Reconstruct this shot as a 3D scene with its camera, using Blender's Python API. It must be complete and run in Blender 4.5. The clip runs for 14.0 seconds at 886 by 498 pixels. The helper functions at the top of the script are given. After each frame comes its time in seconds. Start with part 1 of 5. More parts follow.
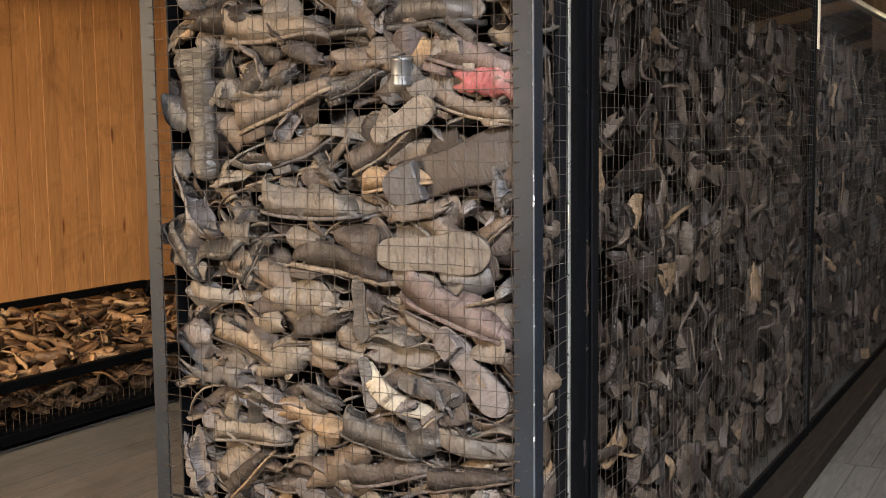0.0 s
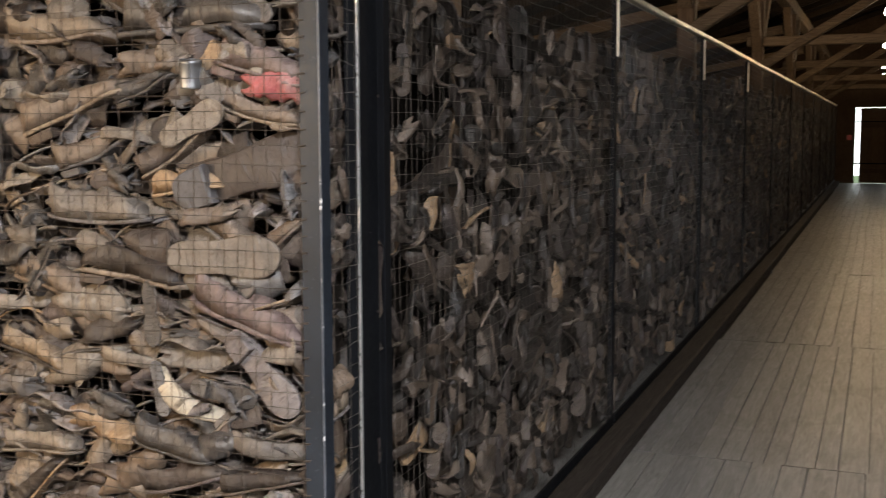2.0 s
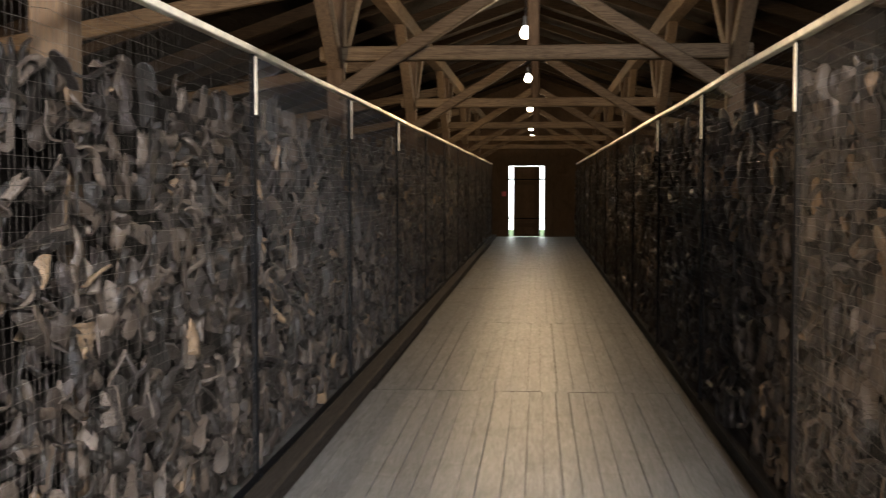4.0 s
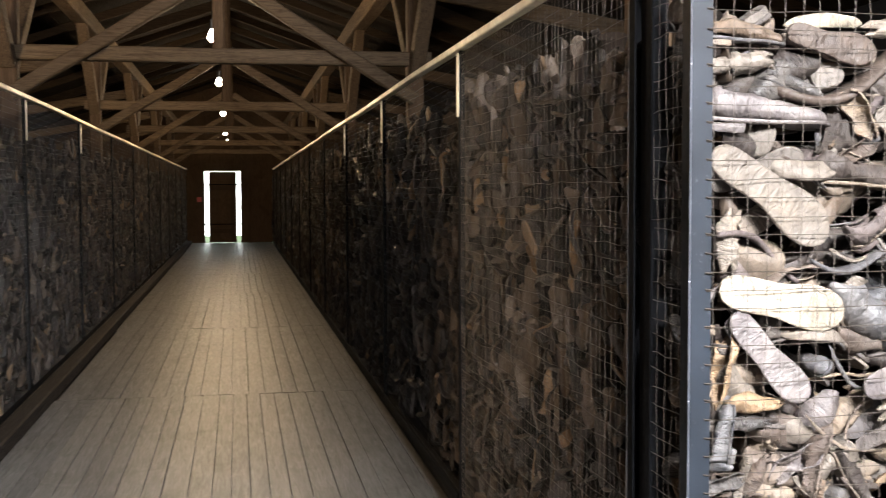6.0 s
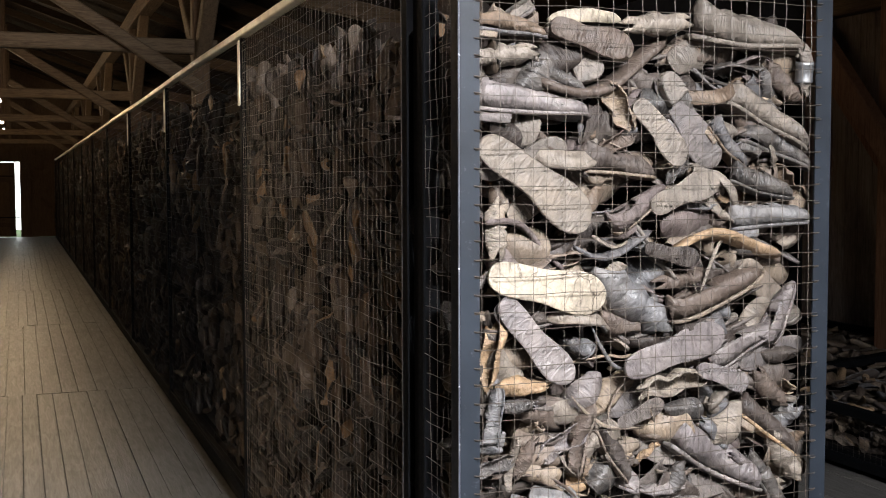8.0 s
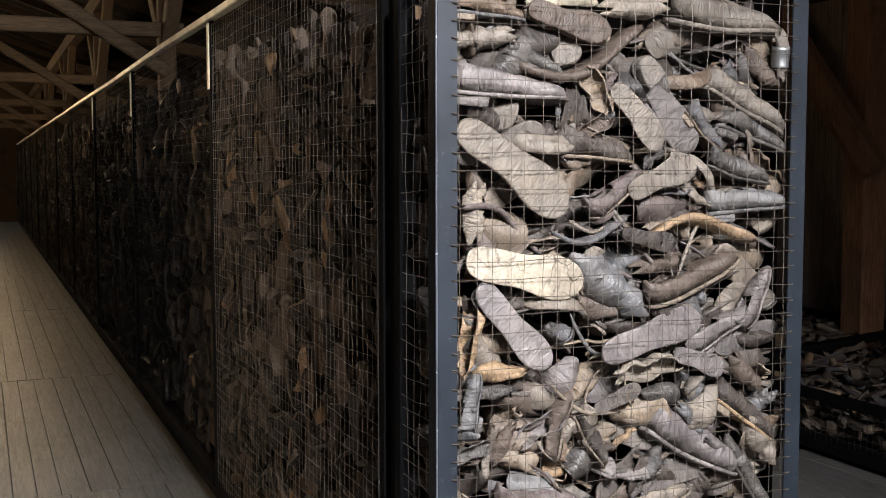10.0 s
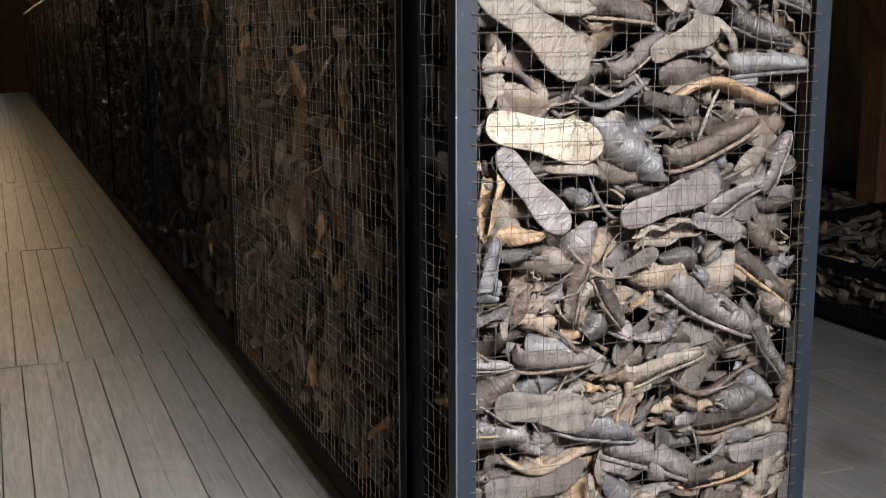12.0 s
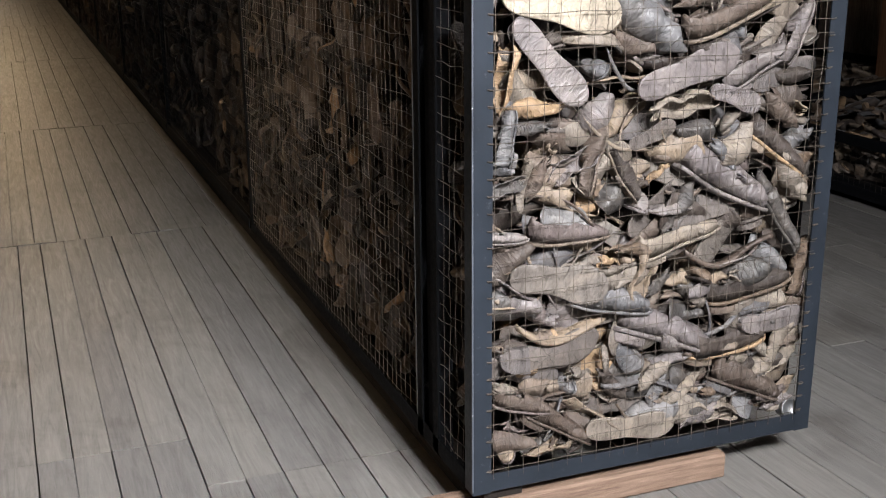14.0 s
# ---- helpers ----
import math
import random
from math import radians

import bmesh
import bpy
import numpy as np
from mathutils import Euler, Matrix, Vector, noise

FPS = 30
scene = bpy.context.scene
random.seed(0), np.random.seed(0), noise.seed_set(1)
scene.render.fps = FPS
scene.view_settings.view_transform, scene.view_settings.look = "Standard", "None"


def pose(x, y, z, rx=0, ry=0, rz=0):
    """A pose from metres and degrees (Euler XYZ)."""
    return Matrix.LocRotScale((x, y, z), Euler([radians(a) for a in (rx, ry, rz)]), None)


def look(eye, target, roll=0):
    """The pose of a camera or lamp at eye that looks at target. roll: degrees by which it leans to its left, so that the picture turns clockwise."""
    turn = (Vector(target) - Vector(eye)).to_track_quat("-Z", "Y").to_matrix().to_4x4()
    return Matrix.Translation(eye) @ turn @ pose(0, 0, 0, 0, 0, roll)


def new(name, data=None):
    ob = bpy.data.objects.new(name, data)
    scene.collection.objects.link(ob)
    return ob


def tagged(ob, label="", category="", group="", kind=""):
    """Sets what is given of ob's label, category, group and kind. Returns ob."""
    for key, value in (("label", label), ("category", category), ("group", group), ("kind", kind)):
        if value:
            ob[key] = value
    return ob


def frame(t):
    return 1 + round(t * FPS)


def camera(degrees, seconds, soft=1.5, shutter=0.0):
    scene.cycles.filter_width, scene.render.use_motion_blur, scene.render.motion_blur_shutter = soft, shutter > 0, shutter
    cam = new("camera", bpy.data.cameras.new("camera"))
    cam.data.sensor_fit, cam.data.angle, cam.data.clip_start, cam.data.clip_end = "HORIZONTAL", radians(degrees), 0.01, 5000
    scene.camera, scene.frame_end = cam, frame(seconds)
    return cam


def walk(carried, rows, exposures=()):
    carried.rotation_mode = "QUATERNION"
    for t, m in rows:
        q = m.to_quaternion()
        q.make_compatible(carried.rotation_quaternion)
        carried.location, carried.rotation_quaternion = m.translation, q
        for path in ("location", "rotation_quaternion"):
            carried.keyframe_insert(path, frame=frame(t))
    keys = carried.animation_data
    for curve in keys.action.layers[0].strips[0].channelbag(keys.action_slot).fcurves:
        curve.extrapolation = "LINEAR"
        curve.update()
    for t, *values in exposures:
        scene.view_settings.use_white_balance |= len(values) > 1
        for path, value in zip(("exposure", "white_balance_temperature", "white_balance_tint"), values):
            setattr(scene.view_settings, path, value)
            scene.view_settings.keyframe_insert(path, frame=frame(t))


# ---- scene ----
cam = camera(43.34, 14.0, soft=1.0, shutter=0.4)
# seconds, eye x y z, yaw, pitch, roll
ROWS = [
    (0.0, 0.0001, 0.0000, 1.4873, 29.69, -5.95, 0.63),
    (0.5, 0.0207, -0.0029, 1.4892, 29.48, -6.17, 0.66),
    (1.0, 0.0470, 0.0011, 1.4920, 27.65, -6.45, 0.67),
    (1.5, 0.0804, 0.0024, 1.4913, 25.11, -6.55, 0.48),
    (2.0, 0.1189, 0.0079, 1.4980, 21.38, -6.05, 0.23),
    (2.5, 0.1560, 0.0043, 1.5019, 17.76, -4.74, 0.01),
    (3.0, 0.2001, 0.0017, 1.5110, 13.69, -3.63, -0.25),
    (3.5, 0.2310, -0.0203, 1.5054, 9.41, -3.09, -0.25),
    (4.0, 0.2946, -0.0222, 1.5020, 4.88, -3.23, 0.01),
    (6.5, 0.3919, -0.1769, 1.4773, -13.53, -2.99, 0.17),
    (7.0, 0.4176, -0.1786, 1.4799, -16.51, -3.28, 0.15),
    (7.5, 0.4366, -0.1713, 1.4736, -19.27, -3.29, 0.15),
    (10.0, 0.4214, -0.1331, 1.4682, -22.53, -4.11, 0.06),
    (10.5, 0.4161, -0.1313, 1.4650, -22.34, -6.06, 0.13),
    (11.0, 0.4117, -0.1314, 1.4630, -22.18, -7.45, 0.11),
    (11.5, 0.4030, -0.1332, 1.4588, -22.09, -9.16, 0.12),
    (12.0, 0.4045, -0.1301, 1.4520, -21.93, -10.68, 0.17),
    (12.5, 0.4032, -0.1283, 1.4437, -21.82, -12.49, 0.26),
    (13.0, 0.4004, -0.1291, 1.4396, -21.65, -14.03, 0.39),
    (13.5, 0.3954, -0.1317, 1.4380, -21.51, -15.42, 0.38),
    (14.0, 0.3958, -0.1315, 1.4360, -21.34, -16.82, 0.48),
]
walk(cam, [(t, pose(x, y, z, 90 + p, r, yaw)) for t, x, y, z, yaw, p, r in ROWS],
     exposures=[(0.0, 0.0), (1.0, -0.05), (2.0, -0.2), (3.0, 0.15), (4.0, 0.65), (6.5, 0.45), (7.5, 0.05), (10.0, -0.2), (12.0, -0.1), (14.0, -0.05)])

# ---- plan (metres) ----
LX, LX2, LY, LTOP = -1.025, -2.163, 2.19, 2.135      # west cage: aisle side, back, end face, rail
RX, RX2, RY, RTOP = 1.316, 2.295, 2.059, 2.10       # east cage
ZB = 0.10                                           # underside of the cages
Y_END = 33.2                                        # far gable wall
XW, XE = -5.9, 6.05                                 # long walls
Y_BACK = -1.6                                       # gable behind the camera
X_MID = 0.25
EAVE, RIDGE = 2.75, 4.75
CELL = 0.0395

# ---- world and light ----
world = bpy.data.worlds.new("sky")
scene.world = world
world.use_nodes = True
wn = world.node_tree.nodes
sky = wn.new("ShaderNodeTexSky")
sky.sky_type, sky.sun_disc = "NISHITA", False
sky.sun_elevation, sky.sun_rotation = radians(40), radians(200)
wn["Background"].inputs[1].default_value = 0.15
world.node_tree.links.new(sky.outputs[0], wn["Background"].inputs[0])


def lamp(kind, name, m, energy, colour, **more):
    d = bpy.data.lights.new(name, kind)
    d.energy, d.color = energy, colour
    if kind == "AREA":
        d.shape, d.size, d.size_y = "RECTANGLE", more["size"], more["size_y"]
        d.spread = radians(more.get("spread", 180))
    elif kind == "SUN":
        d.angle = more["angle"]
    else:
        d.shadow_soft_size = more["shadow_soft_size"]
    ob = new(name, d)
    ob.matrix_world = m
    return ob


sun_dir = Vector((0.35, 0.6, -0.62))
lamp("SUN", "sun", look((0, 0, 20), Vector((0, 0, 20)) + sun_dir), 3.0, (1.0, 0.95, 0.88), angle=radians(0.6))
# daylight from behind the camera: area lamps added in three unseen gable openings
lamp("AREA", "gable_fill_high", look((1.45, Y_BACK + 0.06, 3.45), (0.55, 2.6, 0.2)), 385, (0.965, 0.965, 1.0),
     size=1.5, size_y=0.7, spread=88)
lamp("AREA", "gable_fill_west", look((-4.0, Y_BACK + 0.06, 1.9), (-4.6, 4, 0.8)), 400, (1.0, 0.76, 0.5),
     size=1.0, size_y=0.9, spread=125)
lamp("AREA", "gable_fill_east", look((4.2, Y_BACK + 0.06, 1.9), (4.4, 4, 0.6)), 24, (1.0, 0.92, 0.83),
     size=1.0, size_y=0.9)

# ---- materials ----
def nodes_of(name):
    m = bpy.data.materials.new(name)
    m.use_nodes = True
    t = m.node_tree
    return m, t, t.nodes["Principled BSDF"]


def link(t, a, b):
    t.links.new(a, b)


def noise_node(t, scale, detail=4.0, rough=0.6, vec=None, dist=0.0):
    n = t.nodes.new("ShaderNodeTexNoise")
    n.inputs["Scale"].default_value, n.inputs["Detail"].default_value = scale, detail
    n.inputs["Roughness"].default_value, n.inputs["Distortion"].default_value = rough, dist
    if vec is not None:
        link(t, vec, n.inputs["Vector"])
    return n


def ramp_node(t, fac, stops):
    r = t.nodes.new("ShaderNodeValToRGB")
    e = r.color_ramp.elements
    while len(e) < len(stops):
        e.new(0.5)
    for k, (p, c) in enumerate(stops):
        e[k].position, e[k].color = p, (*c, 1)
    link(t, fac, r.inputs[0])
    return r


def mix_node(t, mode, fac, a, b):
    n = t.nodes.new("ShaderNodeMix")
    n.data_type, n.blend_type = "RGBA", mode
    for socket, v in ((n.inputs[0], fac), (n.inputs[6], a), (n.inputs[7], b)):
        if hasattr(v, "is_linked"):
            link(t, v, socket)
        elif isinstance(v, tuple):
            socket.default_value = (*v, 1)
        else:
            socket.default_value = v
    return n.outputs[2]


def math_node(t, op, a, b=0.0):
    n = t.nodes.new("ShaderNodeMath")
    n.operation = op
    for socket, v in ((n.inputs[0], a), (n.inputs[1], b)):
        if hasattr(v, "is_linked"):
            link(t, v, socket)
        else:
            socket.default_value = v
    return n.outputs[0]


def bump(t, bsdf, height, strength, distance):
    b = t.nodes.new("ShaderNodeBump")
    b.inputs["Strength"].default_value, b.inputs["Distance"].default_value = strength, distance
    link(t, height, b.inputs["Height"])
    link(t, b.outputs[0], bsdf.inputs["Normal"])


def position(t, scale=(1, 1, 1), random_shift=None, local=False):
    """World or object position, stretched, and shifted by a random value."""
    mp = t.nodes.new("ShaderNodeMapping")
    mp.inputs["Scale"].default_value = scale
    if local:
        link(t, t.nodes.new("ShaderNodeTexCoord").outputs["Object"], mp.inputs["Vector"])
    else:
        link(t, t.nodes.new("ShaderNodeNewGeometry").outputs["Position"], mp.inputs["Vector"])
    if random_shift is not None:
        c = t.nodes.new("ShaderNodeCombineXYZ")
        s = math_node(t, "MULTIPLY", random_shift, 37.0)
        for k in range(3):
            link(t, s, c.inputs[k])
        link(t, c.outputs[0], mp.inputs["Location"])
    return mp.outputs[0]


def leather(name, tones, by_island=False, rough=(0.42, 0.7), dust=0.22, dust_tone=(0.15, 0.128, 0.108), sheen=0.3, cracks=0.0):
    """Old dry leather: one tone a piece out of a row of tones, softly mottled, scuffed, dusty, wrinkled; soles crack."""
    m, t, b = nodes_of(name)
    if by_island:
        rnd = t.nodes.new("ShaderNodeNewGeometry").outputs["Random Per Island"]
    else:
        rnd = t.nodes.new("ShaderNodeObjectInfo").outputs["Random"]
    vec = position(t, random_shift=rnd, local=not by_island)
    b.inputs["Specular IOR Level"].default_value = sheen
    base = ramp_node(t, rnd, tones)
    base.color_ramp.interpolation = "CONSTANT" if len(tones) > 3 else "LINEAR"
    mottle = noise_node(t, 13, 5, 0.6, vec, 0.6)
    shade = ramp_node(t, mottle.outputs[0], [(0.3, (0.62, 0.6, 0.6)), (0.5, (0.97, 0.97, 0.97)), (0.72, (1.35, 1.31, 1.25))])
    col = mix_node(t, "MULTIPLY", 1.0, base.outputs[0], shade.outputs[0])
    big = noise_node(t, 8, 4, 0.6, vec, 0.5)
    dfac = ramp_node(t, big.outputs[0], [(0.45, (0, 0, 0)), (0.7, (dust, dust, dust))])
    col = mix_node(t, "MIX", dfac.outputs[0], col, dust_tone)
    cr = t.nodes.new("ShaderNodeMapping")
    cr.inputs["Scale"].default_value = (2.6, 0.8, 0.8)
    link(t, vec, cr.inputs["Vector"])
    wr = noise_node(t, 24, 4, 0.55, cr.outputs[0], 0.9)
    # wrinkle hollows darkened: their shade is put in the colour
    fold_shade = ramp_node(t, wr.outputs[0], [(0.3, (0.42, 0.4, 0.39)), (0.43, (1, 1, 1))])
    col = mix_node(t, "MULTIPLY", 0.85, col, fold_shade.outputs[0])
    fine = noise_node(t, 120, 5, 0.7, vec, 0.5)
    grain = ramp_node(t, fine.outputs[0], [(0.34, (0.72, 0.7, 0.69)), (0.52, (1, 1, 1)), (0.72, (1.25, 1.23, 1.2))])
    col = mix_node(t, "MULTIPLY", 0.7, col, grain.outputs[0])
    if cracks:
        vor = t.nodes.new("ShaderNodeTexVoronoi")
        vor.feature = "DISTANCE_TO_EDGE"
        vor.inputs["Scale"].default_value = 17
        bent = t.nodes.new("ShaderNodeVectorMath")
        bent.operation = "MULTIPLY_ADD"
        link(t, noise_node(t, 30, 3, 0.6, vec).outputs[1], bent.inputs[0])
        bent.inputs[1].default_value = (0.03, 0.03, 0.03)
        link(t, vec, bent.inputs[2])
        link(t, bent.outputs[0], vor.inputs["Vector"])
        line = ramp_node(t, vor.outputs[0], [(0.0, (0.16, 0.13, 0.11)), (0.035, (1, 1, 1))])
        where = ramp_node(t, big.outputs[0], [(0.42, (0, 0, 0)), (0.6, (cracks,) * 3)])
        col = mix_node(t, "MULTIPLY", where.outputs[0], col, line.outputs[0])
    link(t, col, b.inputs["Base Color"])
    rr = ramp_node(t, mottle.outputs[0], [(0.3, (rough[0],) * 3), (0.7, (rough[1],) * 3)])
    link(t, rr.outputs[0], b.inputs["Roughness"])
    h = math_node(t, "ADD", math_node(t, "MULTIPLY", fine.outputs[0], 0.12), wr.outputs[0])
    h = math_node(t, "ADD", h, math_node(t, "MULTIPLY", mottle.outputs[0], 0.8))
    bump(t, b, h, 0.75, 0.010)
    return m


def wood(name, dark, light, axis="y", rough=0.7, grain=1.0, knots=False, grime=0.4, random_by="object", tint=None, bumpy=0.3, vary=1.0, gloss=0.12, streak=0.8):
    """Sawn boards: grain along one axis, a tone a board, stains and, if wanted, knots."""
    m, t, b = nodes_of(name)
    if random_by == "island":
        rnd = t.nodes.new("ShaderNodeNewGeometry").outputs["Random Per Island"]
    else:
        rnd = t.nodes.new("ShaderNodeObjectInfo").outputs["Random"]
    sc = {"x": (1.2, 16, 16), "y": (16, 1.2, 16), "z": (16, 16, 1.2)}[axis]
    vec = position(t, sc, rnd)
    g = noise_node(t, 3.2 * grain, 8, 0.66, vec, 1.4)
    g2 = noise_node(t, 14 * grain, 4, 0.6, vec, 0.4)
    base = ramp_node(t, g.outputs[0], [(0.28, dark), (0.5, tuple((p + q) / 2 for p, q in zip(dark, light))), (0.74, light)])
    fine = ramp_node(t, g2.outputs[0], [(0.3, (0.72, 0.71, 0.7)), (0.65, (1.08, 1.07, 1.06))])
    col = mix_node(t, "MULTIPLY", streak, base.outputs[0], fine.outputs[0])
    tone = ramp_node(t, rnd, [(0.0, (0.74, 0.73, 0.74)), (0.5, (0.98, 0.97, 0.95)), (1.0, (1.22, 1.18, 1.1))])
    col = mix_node(t, "MULTIPLY", 0.9 * vary, col, tone.outputs[0])
    if tint:
        tn = noise_node(t, 0.9, 3, 0.55, position(t))
        tf = ramp_node(t, tn.outputs[0], [(0.45, (0, 0, 0)), (0.65, (0.8, 0.8, 0.8))])
        col = mix_node(t, "MULTIPLY", tf.outputs[0], col, tint)
    st = noise_node(t, 2.3, 6, 0.7, position(t), 0.8)
    sf = ramp_node(t, st.outputs[0], [(0.5, (0, 0, 0)), (0.72, (grime,) * 3)])
    col = mix_node(t, "MULTIPLY", sf.outputs[0], col, (0.42, 0.38, 0.35))
    if knots:
        v = t.nodes.new("ShaderNodeTexVoronoi")
        v.inputs["Scale"].default_value = 1.0
        ks = {"x": (1.6, 9, 9), "y": (9, 1.6, 9), "z": (7, 7, 1.7)}[axis]
        link(t, position(t, ks, rnd), v.inputs["Vector"])
        kf = ramp_node(t, v.outputs[0], [(0.05, (1, 1, 1)), (0.13, (0, 0, 0))])
        col = mix_node(t, "MULTIPLY", kf.outputs[0], col, (0.34, 0.2, 0.12))
    link(t, col, b.inputs["Base Color"])
    b.inputs["Specular IOR Level"].default_value = gloss
    rr = ramp_node(t, g.outputs[0], [(0.3, (rough + 0.12,) * 3), (0.7, (rough - 0.1,) * 3)])
    link(t, rr.outputs[0], b.inputs["Roughness"])
    bump(t, b, math_node(t, "ADD", g2.outputs[0], g.outputs[0]), bumpy, 0.006)
    return m


def steel(name, base, metallic, rough, chip=(0.35, 0.36, 0.38), chips=0.25, gloss=0.12):
    m, t, b = nodes_of(name)
    vec = position(t)
    n = noise_node(t, 60, 6, 0.7, vec)
    n2 = noise_node(t, 6, 4, 0.6, vec)
    c = ramp_node(t, n2.outputs[0], [(0.3, tuple(v * 0.75 for v in base)), (0.7, tuple(min(1, v * 1.3) for v in base))])
    f = ramp_node(t, n.outputs[0], [(0.62, (0, 0, 0)), (0.7, (chips,) * 3)])
    link(t, mix_node(t, "MIX", f.outputs[0], c.outputs[0], chip), b.inputs["Base Color"])
    b.inputs["Metallic"].default_value = metallic
    b.inputs["Specular IOR Level"].default_value = gloss
    r = ramp_node(t, n.outputs[0], [(0.3, (rough,) * 3), (0.7, (rough + 0.2,) * 3)])
    link(t, r.outputs[0], b.inputs["Roughness"])
    bump(t, b, n.outputs[0], 0.15, 0.002)
    return m


TONES = [(0.0, (0.017, 0.0125, 0.0105)), (0.12, (0.052, 0.038, 0.030)), (0.25, (0.098, 0.076, 0.060)), (0.38, (0.034, 0.026, 0.022)),
         (0.48, (0.112, 0.088, 0.066)), (0.6, (0.066, 0.052, 0.049)), (0.7, (0.082, 0.058, 0.040)), (0.8, (0.058, 0.056, 0.058)), (0.87, (0.140, 0.108, 0.078)), (0.96, (0.19, 0.128, 0.075))]
# aisle-side shoes: black and dark brown, hardly dusty, tones darkened for aisle shade
AISLE_SHADE_TONES = [(0.0, (0.0048, 0.0036, 0.0027)), (0.17, (0.0166, 0.0117, 0.0087)), (0.33, (0.0370, 0.0264, 0.0185)), (0.46, (0.0078, 0.0059, 0.0048)),
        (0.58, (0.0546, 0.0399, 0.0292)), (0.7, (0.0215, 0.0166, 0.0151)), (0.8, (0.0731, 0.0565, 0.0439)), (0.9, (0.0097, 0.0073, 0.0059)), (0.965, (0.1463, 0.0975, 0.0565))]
M_TAUPE = leather("dusty_leather", TONES)
M_SOLE = leather("worn_sole_leather", [(0.0, (0.0690, 0.0590, 0.0532)), (0.4, (0.0925, 0.0810, 0.0709)), (0.7, (0.0748, 0.0668, 0.0647)), (0.9, (0.1357, 0.1119, 0.0903))], rough=(0.45, 0.75), cracks=0.7)
M_DARK = leather("dark_leather", [(0.0, (0.0186, 0.0171, 0.0157)), (0.5, (0.0292, 0.0263, 0.0248)), (1.0, (0.0399, 0.0363, 0.0342))], dust=0.3, rough=(0.34, 0.6), sheen=0.4)
M_BLUE = leather("blue_grey_leather", [(0.0, (0.0591, 0.0591, 0.0627)), (0.5, (0.0779, 0.0772, 0.0801)), (1.0, (0.0944, 0.0923, 0.0923))], dust=0.3, rough=(0.34, 0.6), sheen=0.4)
M_PURPLE = leather("grey_violet_sole", [(0.0, (0.0851, 0.0743, 0.0743)), (0.5, (0.1054, 0.0924, 0.0903)), (1.0, (0.1143, 0.1013, 0.0970))], dust=0.3, rough=(0.34, 0.6), sheen=0.4)
M_TAN = leather("tan_leather", [(0.0, (0.0812, 0.0690, 0.0575)), (0.5, (0.1099, 0.0933, 0.0775)), (1.0, (0.1528, 0.1298, 0.1060))], dust=0.25, dust_tone=(0.1455, 0.1311, 0.1167))
M_CREAM = leather("pale_leather", [(0.0, (0.0953, 0.0802, 0.0651)), (0.5, (0.1220, 0.1025, 0.0831)), (1.0, (0.1526, 0.1288, 0.1036))], dust=0.35, dust_tone=(0.1650, 0.1491, 0.1304), cracks=0.8)
M_WHITE = leather("bleached_sole", [(0.0, (0.23, 0.2, 0.155)), (0.5, (0.25, 0.218, 0.17)), (1.0, (0.27, 0.236, 0.185))], dust=0.2, dust_tone=(0.26, 0.22, 0.165), cracks=0.95)
M_RED = leather("red_leather", [(0.0, (0.2, 0.05, 0.05)), (0.5, (0.22, 0.065, 0.065)), (1.0, (0.24, 0.08, 0.08))], dust=0.9, dust_tone=(0.22, 0.15, 0.14))
M_ROSE = leather("faded_rose_leather", [(0.0, (0.0790, 0.0574, 0.0538)), (0.5, (0.0932, 0.0687, 0.0644)), (1.0, (0.1029, 0.0777, 0.0712))], dust=0.35)
# darker copies of the leather: the shade along the aisle is in the colour
M_HEAP_SHADED = leather("shaded_heap_leather", AISLE_SHADE_TONES, by_island=True, dust=0.08, rough=(0.35, 0.6), sheen=0.22)
M_SHADED = leather("shaded_leather", AISLE_SHADE_TONES, dust=0.1, rough=(0.34, 0.62), sheen=0.26)
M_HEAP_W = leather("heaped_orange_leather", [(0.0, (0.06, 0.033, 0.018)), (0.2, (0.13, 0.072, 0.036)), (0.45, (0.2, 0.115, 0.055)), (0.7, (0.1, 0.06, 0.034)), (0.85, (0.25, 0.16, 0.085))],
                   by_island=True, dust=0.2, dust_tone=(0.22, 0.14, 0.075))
M_HEAP_E = leather("heaped_brown_leather", TONES, by_island=True, dust=0.25)
# near-black: shade of the gaps between shoes, held in the colour
M_GAP_SHADE = leather("heap_inside", [(0.0, (0.003, 0.0025, 0.002)), (0.5, (0.004, 0.0033, 0.0028)), (1.0, (0.005, 0.004, 0.0035))], by_island=True, dust=0.0, sheen=0.03)
M_TIN = steel("old_tin", (0.22, 0.225, 0.23), 0.85, 0.38, chips=0.6, chip=(0.12, 0.08, 0.05))
M_PAINT = steel("blue_black_enamel", (0.0085, 0.0112, 0.0155), 0.0, 0.36, chip=(0.06, 0.065, 0.075), chips=0.4, gloss=0.2)
M_BLACK = steel("black_paint", (0.003, 0.0033, 0.004), 0.0, 0.55, chip=(0.03, 0.03, 0.034), chips=0.2, gloss=0.05)
M_EDGE = steel("bright_metal_strip", (0.7, 0.7, 0.68), 0.9, 0.22, chip=(0.2, 0.15, 0.1), chips=0.5, gloss=0.5)
# pale base and chips: the glint of the worn edges, in colour
M_WORN_GLINT = steel("worn_edge_glint", (0.05, 0.056, 0.066), 0.2, 0.28, chip=(0.72, 0.74, 0.76), chips=0.95, gloss=0.5)
# cream stands for the bright light on the steel top bars and post heads
M_RAIL = steel("steel_lit_cream", (0.78, 0.7, 0.55), 0.0, 0.3, chip=(0.4, 0.33, 0.24), chips=0.3)
